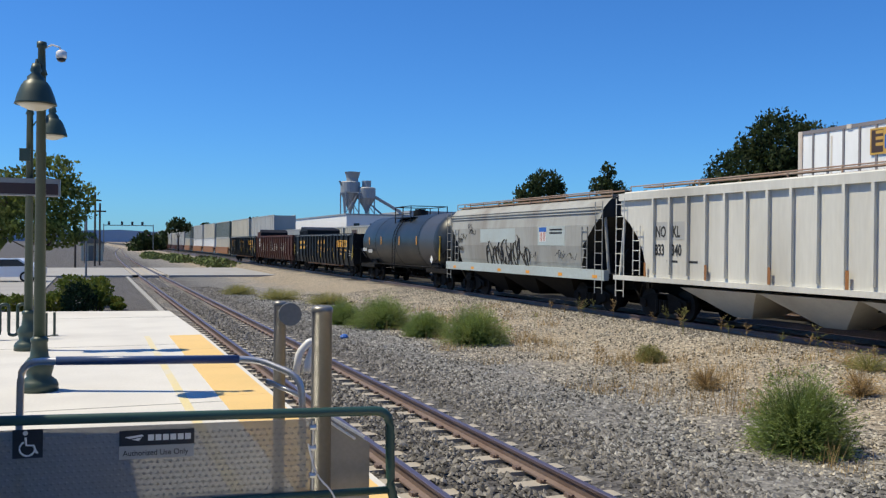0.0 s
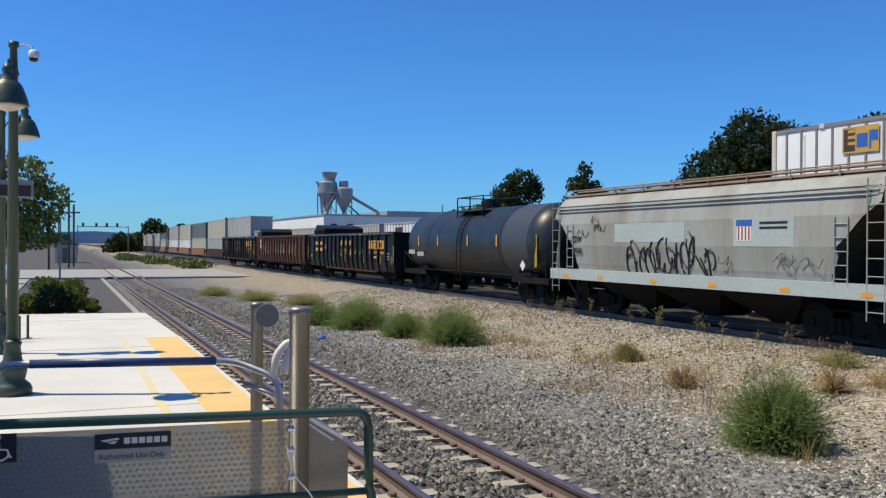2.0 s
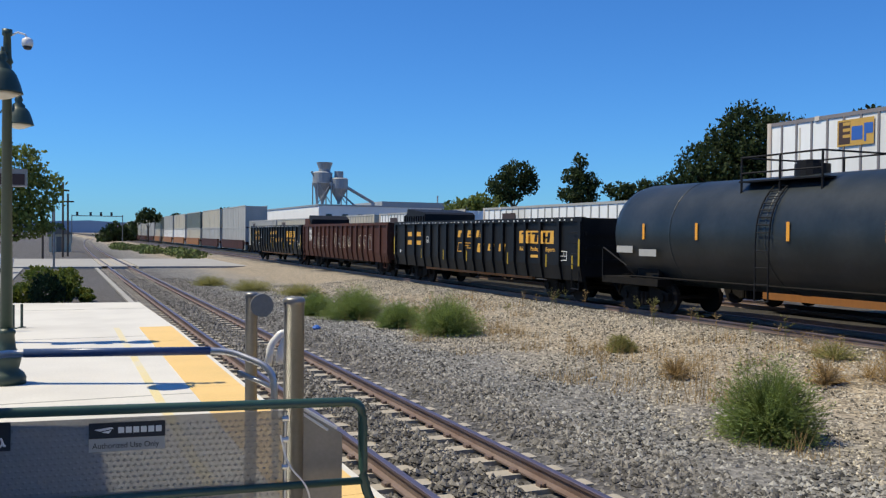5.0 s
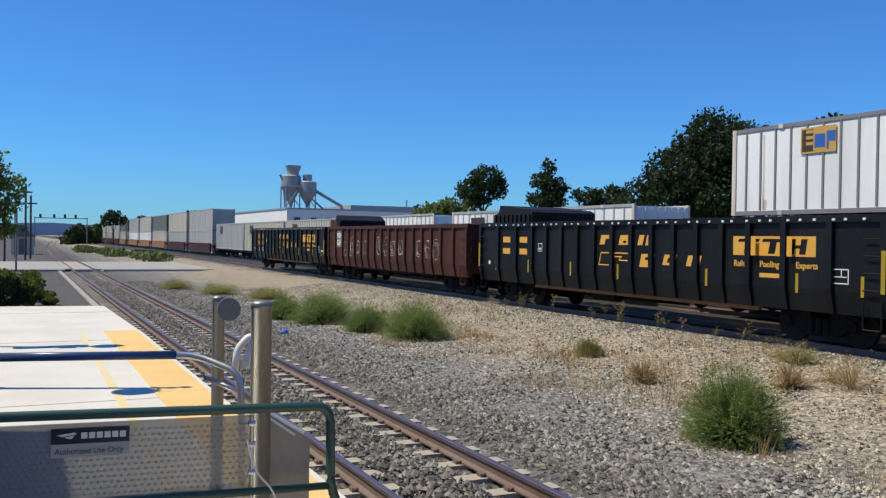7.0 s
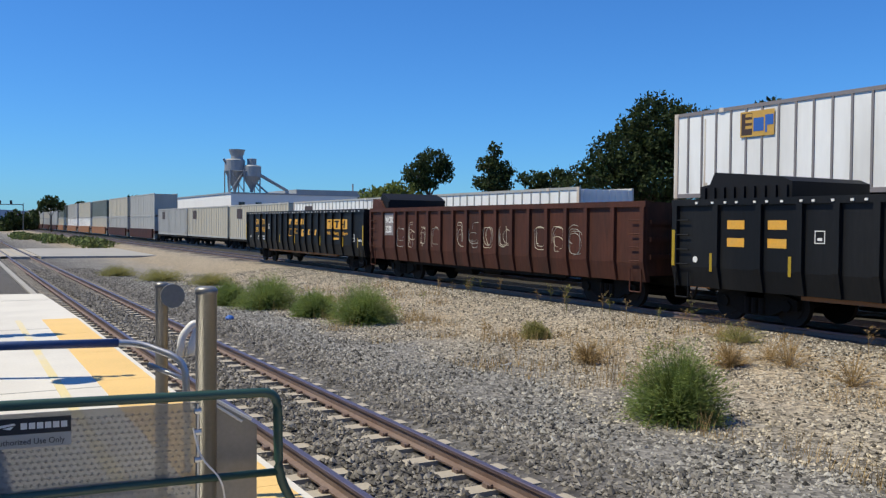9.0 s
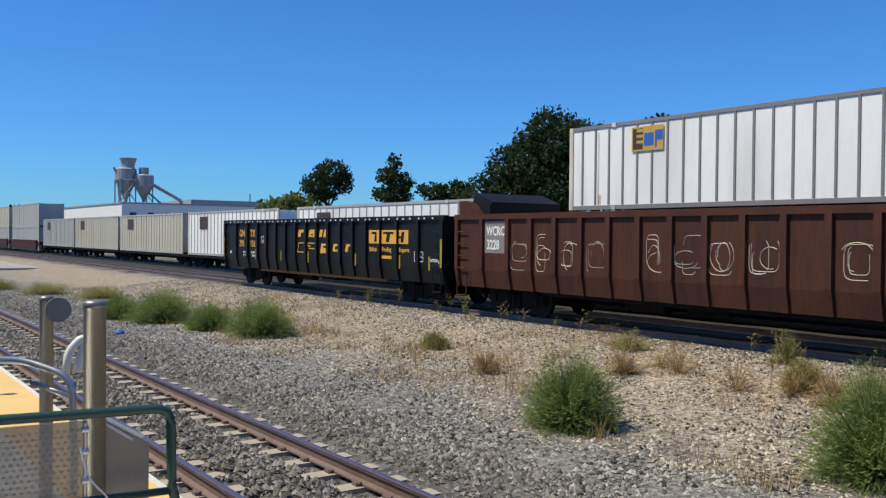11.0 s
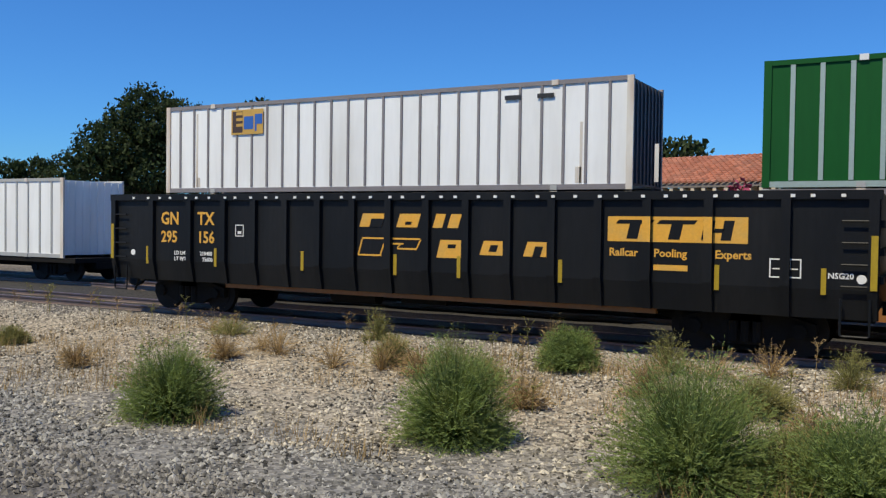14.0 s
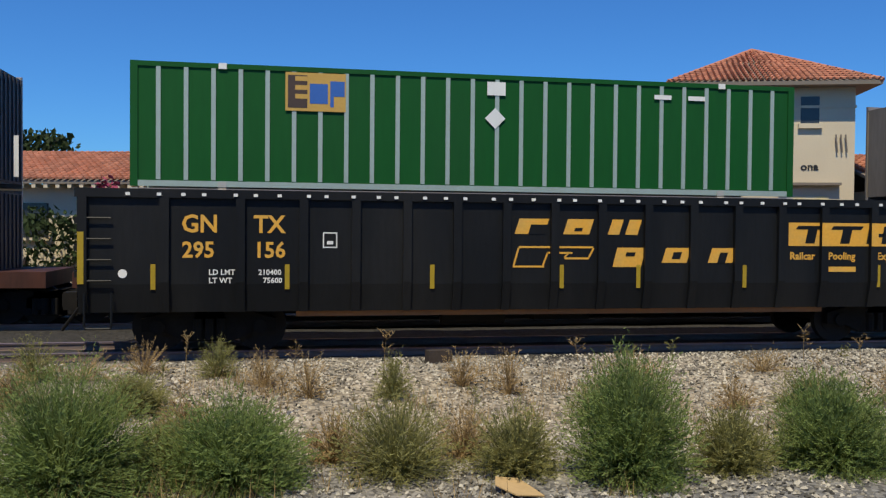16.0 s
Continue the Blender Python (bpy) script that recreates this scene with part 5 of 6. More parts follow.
def cyclones():
    c = thing("dust_collector", "grey galvanised cyclone dust collectors on a steel frame", "dust collector", m=pose(-0.8, -30.4, 0))
    for x, y, r, zc, zt in ((34.0, 148.2, 1.35, 9.4, 11.0), (36.1, 147.4, 1.25, 8.7, 10.2)):
        bm = bmesh.new()
        lathe(bm, [(0.2, 6.6), (0.25, 7.0), (r, zc), (r, zt - 0.15), (r * 0.85, zt), (0.55, zt + 0.02), (0.5, zt + 0.75)], 20, (x, y, 0))
        part("cyclone", bm, M_galv, c)
    bm = bmesh.new()
    lathe(bm, [(0.8, 11.0), (0.8, 11.4), (1.1, 12.3), (1.05, 12.3)], 18, (34.3, 148.2, 0))
    part("stack", bm, M_galv, c)
    bm = bmesh.new()
    lathe(bm, [(0.62, 10.2), (0.62, 11.1), (0.1, 11.15)], 18, (36.1, 147.4, 0))
    part("stack", bm, M_galv, c)
    for x in (32.9, 34.8, 37.0):
        for y in (146.6, 149.2):
            part("leg", B((x - 0.07, x + 0.07, y - 0.07, y + 0.07, 6.3, 9.6)), M_galv, c)
    for a, b in (((32.9, 146.6, 6.6), (34.8, 146.6, 9.4)), ((34.8, 146.6, 6.6), (32.9, 146.6, 9.4)), ((32.9, 146.6, 9.4), (37, 146.6, 9.4)), ((34.8, 146.6, 9.4), (37, 146.6, 6.6))):
        part("brace", R((a, b, 0.06), seg=6), M_galv, c)
    bm = bmesh.new()
    rod(bm, (36.6, 147, 9.2), (40.9, 146.9, 6.9), 0.22, 10)
    rod(bm, (40.9, 146.9, 6.9), (40.9, 146.9, 6.4), 0.25, 10)
    rod(bm, (36.4, 147, 8.0), (38.2, 147, 6.5), 0.12, 8)
    part("chute", bm, M_galv, c)
    bm = bmesh.new()
    rod(bm, (32.9, 148, 10.2), (32.4, 148, 11.0), 0.15, 8)
    rod(bm, (32.9, 148, 10.2), (33.2, 148, 6.5), 0.15, 8)
    part("duct", bm, M_galv, c)


warehouse()
cyclones()


def roof_tiles(name, parent, face, step=0.27, row=0.42):
    """Barrel tiles laid in courses on one roof face: three corners at the eaves' ends and the ridge's ends."""
    a, b, c, d = [Vector(p) for p in face]
    verts, faces = [], []
    rows = max(1, round((d - a).length / row))
    n = (b - a).cross(d - a).normalized()
    if n.z < 0:
        n = -n
    for j in range(rows):
        p, q = a.lerp(d, j / rows), b.lerp(c, j / rows)
        p2, q2 = a.lerp(d, (j + 1.12) / rows), b.lerp(c, (j + 1.12) / rows)
        k = max(1, round((q - p).length / step))
        for i in range(k):
            lo0, lo1 = p.lerp(q, (i + 0.08) / k), p.lerp(q, (i + 0.92) / k)
            u = (i + 0.5) / k
            hi = p2.lerp(q2, u)
            w = (lo1 - lo0) * 0.5 * 0.85
            mid = (lo0 + lo1) / 2
            s0 = len(verts)
            for m_, sc, lift in ((mid, 1.0, 0.05), (hi, 0.85, 0.0)):
                for e, hgt in ((-1, 0.0), (-0.6, 0.07), (0, 0.1), (0.6, 0.07), (1, 0.0)):
                    verts.append(m_ + w * e * sc + n * (hgt + lift))
            for e in range(4):
                faces.append((s0 + e, s0 + e + 1, s0 + 6 + e, s0 + 5 + e))
            faces.append((s0, s0 + 1, s0 + 2, s0 + 3, s0 + 4))
    return tagged(raw(name, verts, faces, M_tile_roof, parent), "overlapping terracotta barrel tiles", kind="stuff")


def low_building():
    b = thing("station_building", "low cream stucco building with a terracotta tile roof", "building", m=pose(-9.30, -2.49, 0, 0, 0, -13.7))
    for y0, y1 in ((-30, -10.3), (-2.2, 27)):
        part("wall", B((43.4, 53, y0, y1, -0.2, 4.15)), M_stucco, b)
    for y0, y1 in ((-30.5, -10.1), (-2.3, 27.5)):
        bm = bmesh.new()
        prism(bm, [(42.7, 4.16), (48.2, 5.7), (53.7, 4.16), (53.7, 4.28), (48.2, 5.82), (42.7, 4.28)], "y", y0, y1)
        part("roof", bm, M_stucco_trim, b)
    roof_tiles("roof_tiles", b, ((42.65, -2.3, 4.3), (42.65, 27.5, 4.3), (48.2, 27.5, 5.85), (48.2, -2.3, 5.85)))
    roof_tiles("roof_tiles", b, ((42.65, -30, 4.3), (42.65, -10.2, 4.3), (48.2, -10.2, 5.85), (48.2, -30, 5.85)))
    for i in range(60):
        y = -2.1 + i * 0.49
        part("rafter_end", B((42.72, 43.39, y, y + 0.16, 4.0, 4.155)), M_stucco, b)
    for y in (24, 20.5, 17):
        w = part("window", B((43.3, 43.42, y - 1.3, y, 2.0, 3.4)), M_glass, b)
        part("sill", B((43.22, 43.4, y - 1.4, y + 0.1, 1.88, 1.99)), M_stucco, w)


def tower():
    b = thing("station_tower", "cream stucco station tower with a hipped tile roof", "building", m=pose(-9.16, 0.38, 0, 0, 0, -17.3))
    x0, x1, y0, y1, ze = 45.0, 51.0, -9.45, -3.0, 8.15
    part("wall", B((x0, x1, y0, y1, -0.2, ze)), M_stucco, b)
    part("frieze_band", B((x0 - 0.04, x1 + 0.04, y0 - 0.04, y1 + 0.04, 7.35, 7.45)), M_stucco, b)
    e = 0.75
    pk = ((x0 + x1) / 2, -6.15, 10.15)
    bm = bmesh.new()
    base = [bm.verts.new(p) for p in ((x0 - e, y0 - e, ze), (x1 + e, y0 - e, ze), (x1 + e, y1 + e, ze), (x0 - e, y1 + e, ze))]
    up = [bm.verts.new((v.co.x, v.co.y, ze + 0.14)) for v in base]
    t = bm.verts.new(pk)
    bm.faces.new(base[::-1])
    for i in range(4):
        j = (i + 1) % 4
        bm.faces.new((base[i], base[j], up[j], up[i]))
        bm.faces.new((up[i], up[j], t))
    part("roof", bm, M_stucco_trim, b)
    z = ze + 0.15
    c = [(x0 - e, y0 - e, z), (x1 + e, y0 - e, z), (x1 + e, y1 + e, z), (x0 - e, y1 + e, z)]
    for i in range(4):
        j = (i + 1) % 4
        roof_tiles("roof_tiles", b, (c[i], c[j], pk, pk), 0.24, 0.36)
    for i in (0, 3):
        part("hip_tiles", R((c[i], (pk[0], pk[1], pk[2] + 0.06), 0.1), seg=8), M_tile_roof, b)
    w = part("window", B((x0 - 0.02, x0 + 0.05, -8.1, -7.4, 6.75, 7.8)), M_glass, b, "dark upper window")
    part("sill", B((x0 - 0.14, x0 + 0.02, -8.2, -7.3, 6.55, 6.74)), M_stucco, w)
    part("awning", B((x0 - 0.3, x0, -8.9, -6.6, 4.32, 4.42)), M_stucco_trim, b)
    part("doorway", B((x0 - 0.03, x0 + 0.04, -8.5, -6.9, 0.3, 3.9)), M_yellow_line, b)
    for k in range(3):
        bm = bmesh.new()
        y = -8.72 - k * 0.18
        tube(bm, [(x0 - 0.08, y, 6.3), (x0 - 0.1, y - 0.02, 6.0), (x0 - 0.08, y - 0.06, 5.6)], 0.03, 6)
        part("wall_ornament", bm, M_stucco_trim, b)
    side_text("wall_lettering", "ona", -7.42, 4.92, 0.42, x0 - 0.02, M_black_mark, b, 1.1)


low_building()
tower()


# ---- trees and shrubs ----
def tree(name, label, x, y, z0, trunk_h, crowns, leaf_mat, count, size, seed, gaps=0.4, r=0.25):
    rng = random.Random(seed)
    t = thing(name, label, "tree", m=pose(x, y, z0, 0, 0, -0.2 * math.degrees(math.atan2(x, y))))
    bm = bmesh.new()
    rod(bm, (0, 0, -0.3), (0.1, 0.05, trunk_h), r, 9, r * 0.6)
    part("trunk", bm, M_bark, t)
    total = sum(c[3] * c[4] * c[5] for c in crowns) ** 1.0
    bm = bmesh.new()
    verts, faces = [], []
    for cx_, cy_, cz_, rx, ry, rz in crowns:
        rod(bm, (0.1, 0.05, trunk_h * 0.92), (cx_, cy_, cz_), r * 0.4, 6, r * 0.08)
        for k in range(3):
            d = (rng.uniform(-0.7, 0.7) * rx, rng.uniform(-0.7, 0.7) * ry, rng.uniform(-0.3, 0.8) * rz)
            rod(bm, (cx_ * 0.7, cy_ * 0.7, trunk_h + (cz_ - trunk_h) * 0.7), (cx_ + d[0], cy_ + d[1], cz_ + d[2]), r * 0.2, 5, r * 0.05)
        n = int(count * (rx * ry * rz / total))
        scatter_leaves((cx_, cy_, cz_), (rx, ry, rz), max(n, 60), size, rng, gaps, 0.35, verts, faces)
    part("branchwork", bm, M_bark, t)
    raw("crown", verts, faces, leaf_mat, t)
    return t


tree("oak_tree", "large dense dark oak behind the containers", 41.39, 44.25, 0, 4.5, ((-6.4, 1, 4.6, 1.4, 1.6, 1.0), (-5.2, 1, 5.6, 1.5, 1.6, 1.1), (-3.6, 1, 6.0, 2.0, 2, 1.6), (-2.4, 1, 7.0, 2.4, 2.4, 2.2), (-0.6, 0, 8.8, 2.5, 2.5, 2.4), (1.8, 0, 8.2, 2.6, 2.5, 2.4), (3.2, -1, 6.2, 3, 2.6, 2.4), (0, 0, 5.6, 3.4, 3, 2.2), (-1.5, 0, 9.8, 1.2, 1.4, 1.2)), M_leaf_dark, 26000, 0.125, 1, 0.4, 0.4)
tree("oak_tree", "dark round-headed oak with gaps in its crown", 28.24, 53.00, 0, 4.6, ((-0.9, 0, 5.9, 1.0, 1, 0.8), (0.3, 0, 6.6, 1.2, 1.1, 1.0), (1.1, 0, 6.0, 0.8, 0.9, 0.8), (-0.2, 0, 5.2, 0.9, 1, 0.6)), M_leaf_dark, 5000, 0.09, 2, 0.45, 0.18)
tree("oak_tree", "lower olive-green tree beside the oak", 27.20, 57.15, 0, 2.5, ((-0.5, 0, 4.2, 1.6, 1.5, 1.0), (1.2, 0, 4.6, 1.5, 1.5, 1.0)), M_leaf_mid, 1600, 0.16, 21, 0.38, 0.18)
tree("conifer_tree", "tapering grey-green tree behind the containers", 32.09, 50.65, 0, 5.5, ((0, 0, 7.4, 0.55, 0.6, 0.7), (-0.5, 0, 6.5, 0.9, 0.9, 0.6), (0.5, 0, 6.2, 1.0, 0.9, 0.7), (0, 0, 5.3, 1.5, 1.2, 0.8)), M_leaf_dark, 3400, 0.1, 3, 0.48, 0.15)
tree("pine_tree", "flat dark branch of a low tree", 35.14, 49.10, 0, 4.0, ((-0.8, 0, 5.6, 1.2, 1, 0.6), (0.8, 0, 5.6, 1.3, 1, 0.8), (0, 0, 4.6, 1.8, 1.2, 0.8)), M_leaf_dark, 2600, 0.12, 4, 0.45, 0.18)
tree("oak_tree", "tree top above the containers", 46.14, 38.56, 0, 6, ((-1.2, 0, 9.8, 1.1, 1.1, 0.8), (1.0, 0, 9.6, 1.2, 1.1, 0.8), (0, 0, 8.4, 2, 2, 1.3)), M_leaf_dark, 1800, 0.17, 5, 0.45, 0.3)
tree("oak_tree", "dark round tree behind the tiled roof", 54.65, 13.85, 0, 5, ((0, 0, 7.0, 1.6, 2.2, 1.1), (0.5, 1, 6, 2, 2.4, 1.2)), M_leaf_dark, 1500, 0.2, 6, 0.35, 0.3)
tree("street_tree", "small airy tree with olive leaves at the platform's end", -1.66, 33.04, -0.1, 2.2, ((-1.2, 0, 4.2, 1.1, 1.0, 0.8), (0.3, 0, 4.7, 1.0, 1.0, 0.9), (1.1, 0, 3.9, 0.8, 0.8, 0.8), (-0.4, 0, 3.3, 1.4, 1.1, 0.7), (0.6, 0, 2.8, 1.1, 1, 0.6), (-1.5, 0, 2.9, 0.9, 0.9, 0.6)), M_leaf_mid, 8500, 0.07, 7, 0.46, 0.09)
tree("street_tree", "small airy tree beside the car park", -4.09, 37.46, -0.1, 2.2, ((-0.6, 0, 4.2, 1.4, 1.2, 1.1), (0.8, 0, 3.7, 1.2, 1.1, 0.9), (0, 0, 3.0, 1.5, 1.2, 0.8)), M_leaf_mid, 6500, 0.075, 8, 0.44, 0.1)
for i, (x, y, s, k) in enumerate(((17.94, 202.81, 2.1, 8.2), (24.96, 211.74, 1.4, 7.4), (34.61, 200.63, 2.2, 8.6), (13.65, 244.40, 3.6, 5.4), (21.45, 268.00, 4, 6.2), (-29.25, 208.97, 6, 8))):
    tree("oak_tree", "hazy dark tree beyond the train", x, y, -0.5, k * 0.5, ((0, 0, k - s * 0.55, s, s, s * 0.6), (s * 0.6, 0, k - s * 0.9, s * 0.8, s, s * 0.6), (-s * 0.6, 0, k - s, s * 0.8, s, s * 0.6)), M_leaf_dark, 700, 0.16 * s, 30 + i, 0.35, 0.2)


def shrub(label, x, y, z, rx, ry, rz, leaf_mat, count, size, seed):
    rng = random.Random(seed)
    s = thing("shrub", label, "shrub", m=pose(x, y, z))
    bm = bmesh.new()
    for k in range(7):
        a = k * 0.9
        rod(bm, (0.1 * math.cos(a), 0.1 * math.sin(a), -0.1), (rx * 0.6 * math.cos(a), ry * 0.6 * math.sin(a), rz * 1.3), 0.02, 5, 0.008)
    part("branchwork", bm, M_bark, s)
    v, f = scatter_leaves((0, 0, rz), (rx, ry, rz), count, size, rng, 0.25, 0.5)
    raw("foliage", v, f, leaf_mat, s)


shrub("dark clipped shrub at the platform's end", -0.34, 32.21, -0.1, 0.55, 0.6, 0.55, M_leaf_dark, 1300, 0.06, 1)
for i, (x, y, rx, rz) in enumerate(((0.24, 34.84, 0.38, 0.45), (0.19, 37.31, 0.52, 0.48), (-1.17, 34.62, 0.60, 0.36), (-2.34, 34.36, 0.60, 0.33), (0.34, 40.99, 0.60, 0.51), (-0.78, 45.23, 0.75, 0.48), (-3.51, 35.74, 0.68, 0.36), (0.97, 35.16, 0.26, 0.12), (0.88, 38.04, 0.38, 0.15))):
    shrub("yellow-green planted shrub beside the track", x, y, -0.12, rx, rx, rz, M_leaf_shrub, 800, 0.07, 40 + i)
for i in range(9):
    shrub("grassy shrub along the freight track", 12.2 - i * 0.6 + (i % 3) * 0.7, 90 + i * 7.4, -0.2, 1.6, 2.5, 0.5, M_grass, 420, 0.16, 60 + i)
shrub("magenta flowering shrub beside the tiled roof", 35.68, 6.59, 0, 0.9, 0.8, 2.2, M_flower, 900, 0.12, 77)
shrub("dark green hedge below the magenta blossom", 36.47, 9.09, 0, 1.6, 3.0, 1.6, M_leaf_dark, 1500, 0.13, 78)

# ---- far distance ----
bm = bmesh.new()
n = 90
prev = None
for i in range(n + 1):
    a = radians(-75 + 150 * i / n)
    hgt = 30 + 15 * noise.noise(Vector((i * 0.16, 3, 0))) + 7 * noise.noise(Vector((i * 0.6, 9, 0)))
    p = [bm.verts.new((2600 * math.sin(a), 2600 * math.cos(a), -3)), bm.verts.new((2600 * math.sin(a), 2600 * math.cos(a), hgt)), bm.verts.new((3000 * math.sin(a), 3000 * math.cos(a), -3))]
    if prev:
        bm.faces.new((prev[0], p[0], p[1], prev[1]))
        bm.faces.new((prev[1], p[1], p[2], prev[2]))
    prev = p
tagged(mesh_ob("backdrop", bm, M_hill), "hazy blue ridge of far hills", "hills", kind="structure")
gn = thing("signal_gantry", "grey signal bridge across the far tracks", "signal gantry", m=pose(-0.2, -47.8, 0))
for x in (2.9, 13.6):
    part("mast", R(((x, 262, -0.3), (x, 262, 6.3), 0.1), seg=8), M_post, gn)
part("beam", B((2.8, 13.7, 261.9, 262.1, 5.95, 6.12)), M_post, gn)
for x in (4.0, 6.8, 9.0, 11.2):
    hd = part("signal_head", B((x - 0.24, x + 0.24, 261.6, 261.78, 6.12, 6.9)), M_sign_face, gn, "black signal head")
for x, y, h in ((0.39, 96.78, 7.6), (0.88, 100.00, 6.6), (-0.58, 106.75, 6.8), (-1.36, 90.44, 5.0)):
    up = thing("utility_pole", "thin dark utility pole beside the crossing", "utility pole", "utility poles", pose(x, y, -0.2))
    part("shaft", R(((0, 0, 0), (0, 0, h), 0.1), seg=8), M_bark, up)
    part("crossarm", B((-0.6, 0.6, -0.06, 0.06, h - 0.9, h - 0.75)), M_bark, up)
sg = thing("crossing_signal", "level crossing signal mast with dark lamp hoods", "crossing signal", m=pose(-0.29, 65.69, -0.1))
part("mast", R(((0, 0, 0), (0, 0, 4.2), 0.07), seg=8), M_post, sg)
for x in (-0.45, 0.45):
    part("lamp_hood", R(((x, -0.1, 2.9), (x, 0.05, 2.9), 0.22), seg=14), M_sign_face, sg)
part("arm", B((-0.6, 0.6, -0.04, 0.04, 2.86, 2.94)), M_post, sg)
hut = thing("relay_hut", "small tan trackside hut with a dark roof", "hut", m=pose(0.19, 123.06, -0.2))
part("wall", B((-1.3, 1.3, -1.3, 1.3, 0, 2.3)), M_stucco, hut)
bm = bmesh.new()
prism(bm, [(-1.7, 2.3), (0, 3.2), (1.7, 2.3)], "y", -1.6, 1.6)
part("roof", bm, M_stucco_trim, hut)
part("door", B((-0.45, 0.45, -1.34, -1.3, 0.05, 2.0)), M_stucco_trim, hut)


def parked_car(x, y, rot):
    c = thing("car", "white parked saloon car in the car park", "car", "parked cars", pose(x, y, -0.08, 0, 0, rot))
    bm = bmesh.new()
    prism(bm, [(-2.2, 0.3), (2.2, 0.3), (2.25, 0.7), (1.3, 0.88), (0.7, 1.38), (-1.0, 1.42), (-1.8, 0.95), (-2.25, 0.85)], "x", -0.85, 0.85)
    part("body", bm, M_car_white, c)
    for s in (-1, 1):
        bm = bmesh.new()
        prism(bm, [(1.1, 0.9), (0.62, 1.32), (-0.95, 1.35), (-1.5, 0.96)], "x", s * 0.852, s * 0.86)
        part("side_window", bm, M_glass, c)
        for y_ in (-1.4, 1.4):
            x0, x1 = sorted((s * 0.7, s * 0.9))
            w = part("wheel", R(((x0, y_, 0.32), (x1, y_, 0.32), 0.32), seg=18), M_black, c)
            part("rim", R(((s * 0.895, y_, 0.32), (s * 0.91, y_, 0.32), 0.2), seg=14), M_alu, w)


parked_car(-4.87, 59.72, 80)
parked_car(-10.24, 62.88, 85)
parked_car(-8.29, 50.32, 90)


# ---- weeds between the tracks ----
def tumbleweed(label, x, y, w, h, material, count, seed, spread=1.0):
    """A round weed: hundreds of fine stems fanning from the root, each with needle leaves."""
    rng = random.Random(seed)
    t = thing("tumbleweed", label, "weed", "weeds", pose(x, y, height(x, y) - 0.02))
    sv, sf, lv, lf = [], [], [], []
    for i in range(count):
        a = rng.uniform(0, 2 * math.pi)
        el = math.acos(rng.uniform(-0.05, 1.0))
        d = Vector((math.sin(el) * math.cos(a), math.sin(el) * math.sin(a), math.cos(el)))
        ln = (0.72 + 0.28 * rng.random()) * (1 + 0.22 * noise.noise(d * 2.3 + Vector((seed, 0, 0))))
        tip = Vector((d.x * w / 2, d.y * w / 2, d.z * h * 0.98 + 0.05)) * ln
        side = Vector((-d.y, d.x, 0.2)).normalized() * 0.004
        base = Vector((rng.uniform(-0.05, 0.05), rng.uniform(-0.05, 0.05), 0))
        mid = tip * 0.5 + Vector((0, 0, 0.06 * h))
        k = len(sv)
        sv += [base - side, base + side, mid + side, mid - side, tip]
        sf += [(k, k + 1, k + 2, k + 3), (k + 3, k + 2, k + 4)]
        for j in range(11):
            u = 0.3 + 0.7 * rng.random()
            p = mid.lerp(tip, (u - 0.5) * 2) if u > 0.5 else base.lerp(mid, u * 2)
            q = (d + Vector((rng.gauss(0, 0.7), rng.gauss(0, 0.7), rng.gauss(0.25, 0.6)))).normalized()
            s = rng.uniform(0.025, 0.06) * spread
            o = q.orthogonal().normalized() * s * 0.12
            k = len(lv)
            lv += [p - o, p + o, p + q * s + o * 0.4, p + q * s - o * 0.4]
            lf.append((k, k + 1, k + 2, k + 3))
    raw("branchwork", sv, sf, material, t)
    raw("foliage", lv, lf, material, t)
    return t


WEEDS = [(8.34, 25.91, 2.4, 1.15, 1), (7.51, 27.33, 1.4, 0.8, 1), (9.33, 21.10, 2.2, 1.15, 1), (8.77, 23.14, 1.5, 0.8, 1), (8.42, 8.72, 1.6, 1.15, 1), (9.26, 4.92, 1.75, 1.38, 1), (8.91, 2.05, 2.15, 1.5, 1), (9.10, 0.47, 1.9, 1.0, 1), (9.21, -1.21, 1.6, 0.95, 0), (9.46, 1.20, 1.2, 0.7, 0), (9.07, -2.49, 1.2, 0.8, 0), (8.84, -4.85, 1.1, 0.75, 0), (12.56, 1.99, 1.3, 0.6, 0), (12.43, 6.22, 1.2, 0.6, 0), (8.64, -3.60, 1.6, 1.5, 1), (8.80, -6.06, 1.7, 1.1, 1), (13.87, 5.24, 1.2, 0.75, 1), (11.63, 16.55, 0.8, 0.45, 0), (13.14, 8.24, 0.8, 0.6, 0), (7.76, -8.32, 1.5, 1.0, 1), (7.99, 39.99, 2.6, 0.6, 0), (9.36, 36.53, 2.4, 0.6, 0), (6.82, 44.24, 2.2, 0.6, 0)]
for i, (x, y, w, h, green) in enumerate(WEEDS):
    tumbleweed("rounded green tumbleweed growing in the gravel" if green else "sparse grey-green weed in the gravel", x, y, w, h, M_weed if green else M_weed_grey, 2400 if green else 850, i + 1, 1.0 if green else 0.9)

for i, (x, y, w, h) in enumerate(((12.53, 7.32, 1.1, 0.7), (11.43, 5.00, 1.0, 0.6), (12.33, 11.42, 0.9, 0.6), (12.76, 3.60, 1.2, 0.7), (10.43, 13.13, 0.8, 0.55), (9.79, -2.07, 0.9, 0.6), (11.29, 1.14, 1.0, 0.55), (9.80, -0.58, 0.8, 0.6))):
    tumbleweed("sparse dried-out brown weed in the gravel", x, y, w, h, M_weed_dry, 260, 80 + i, 0.9)


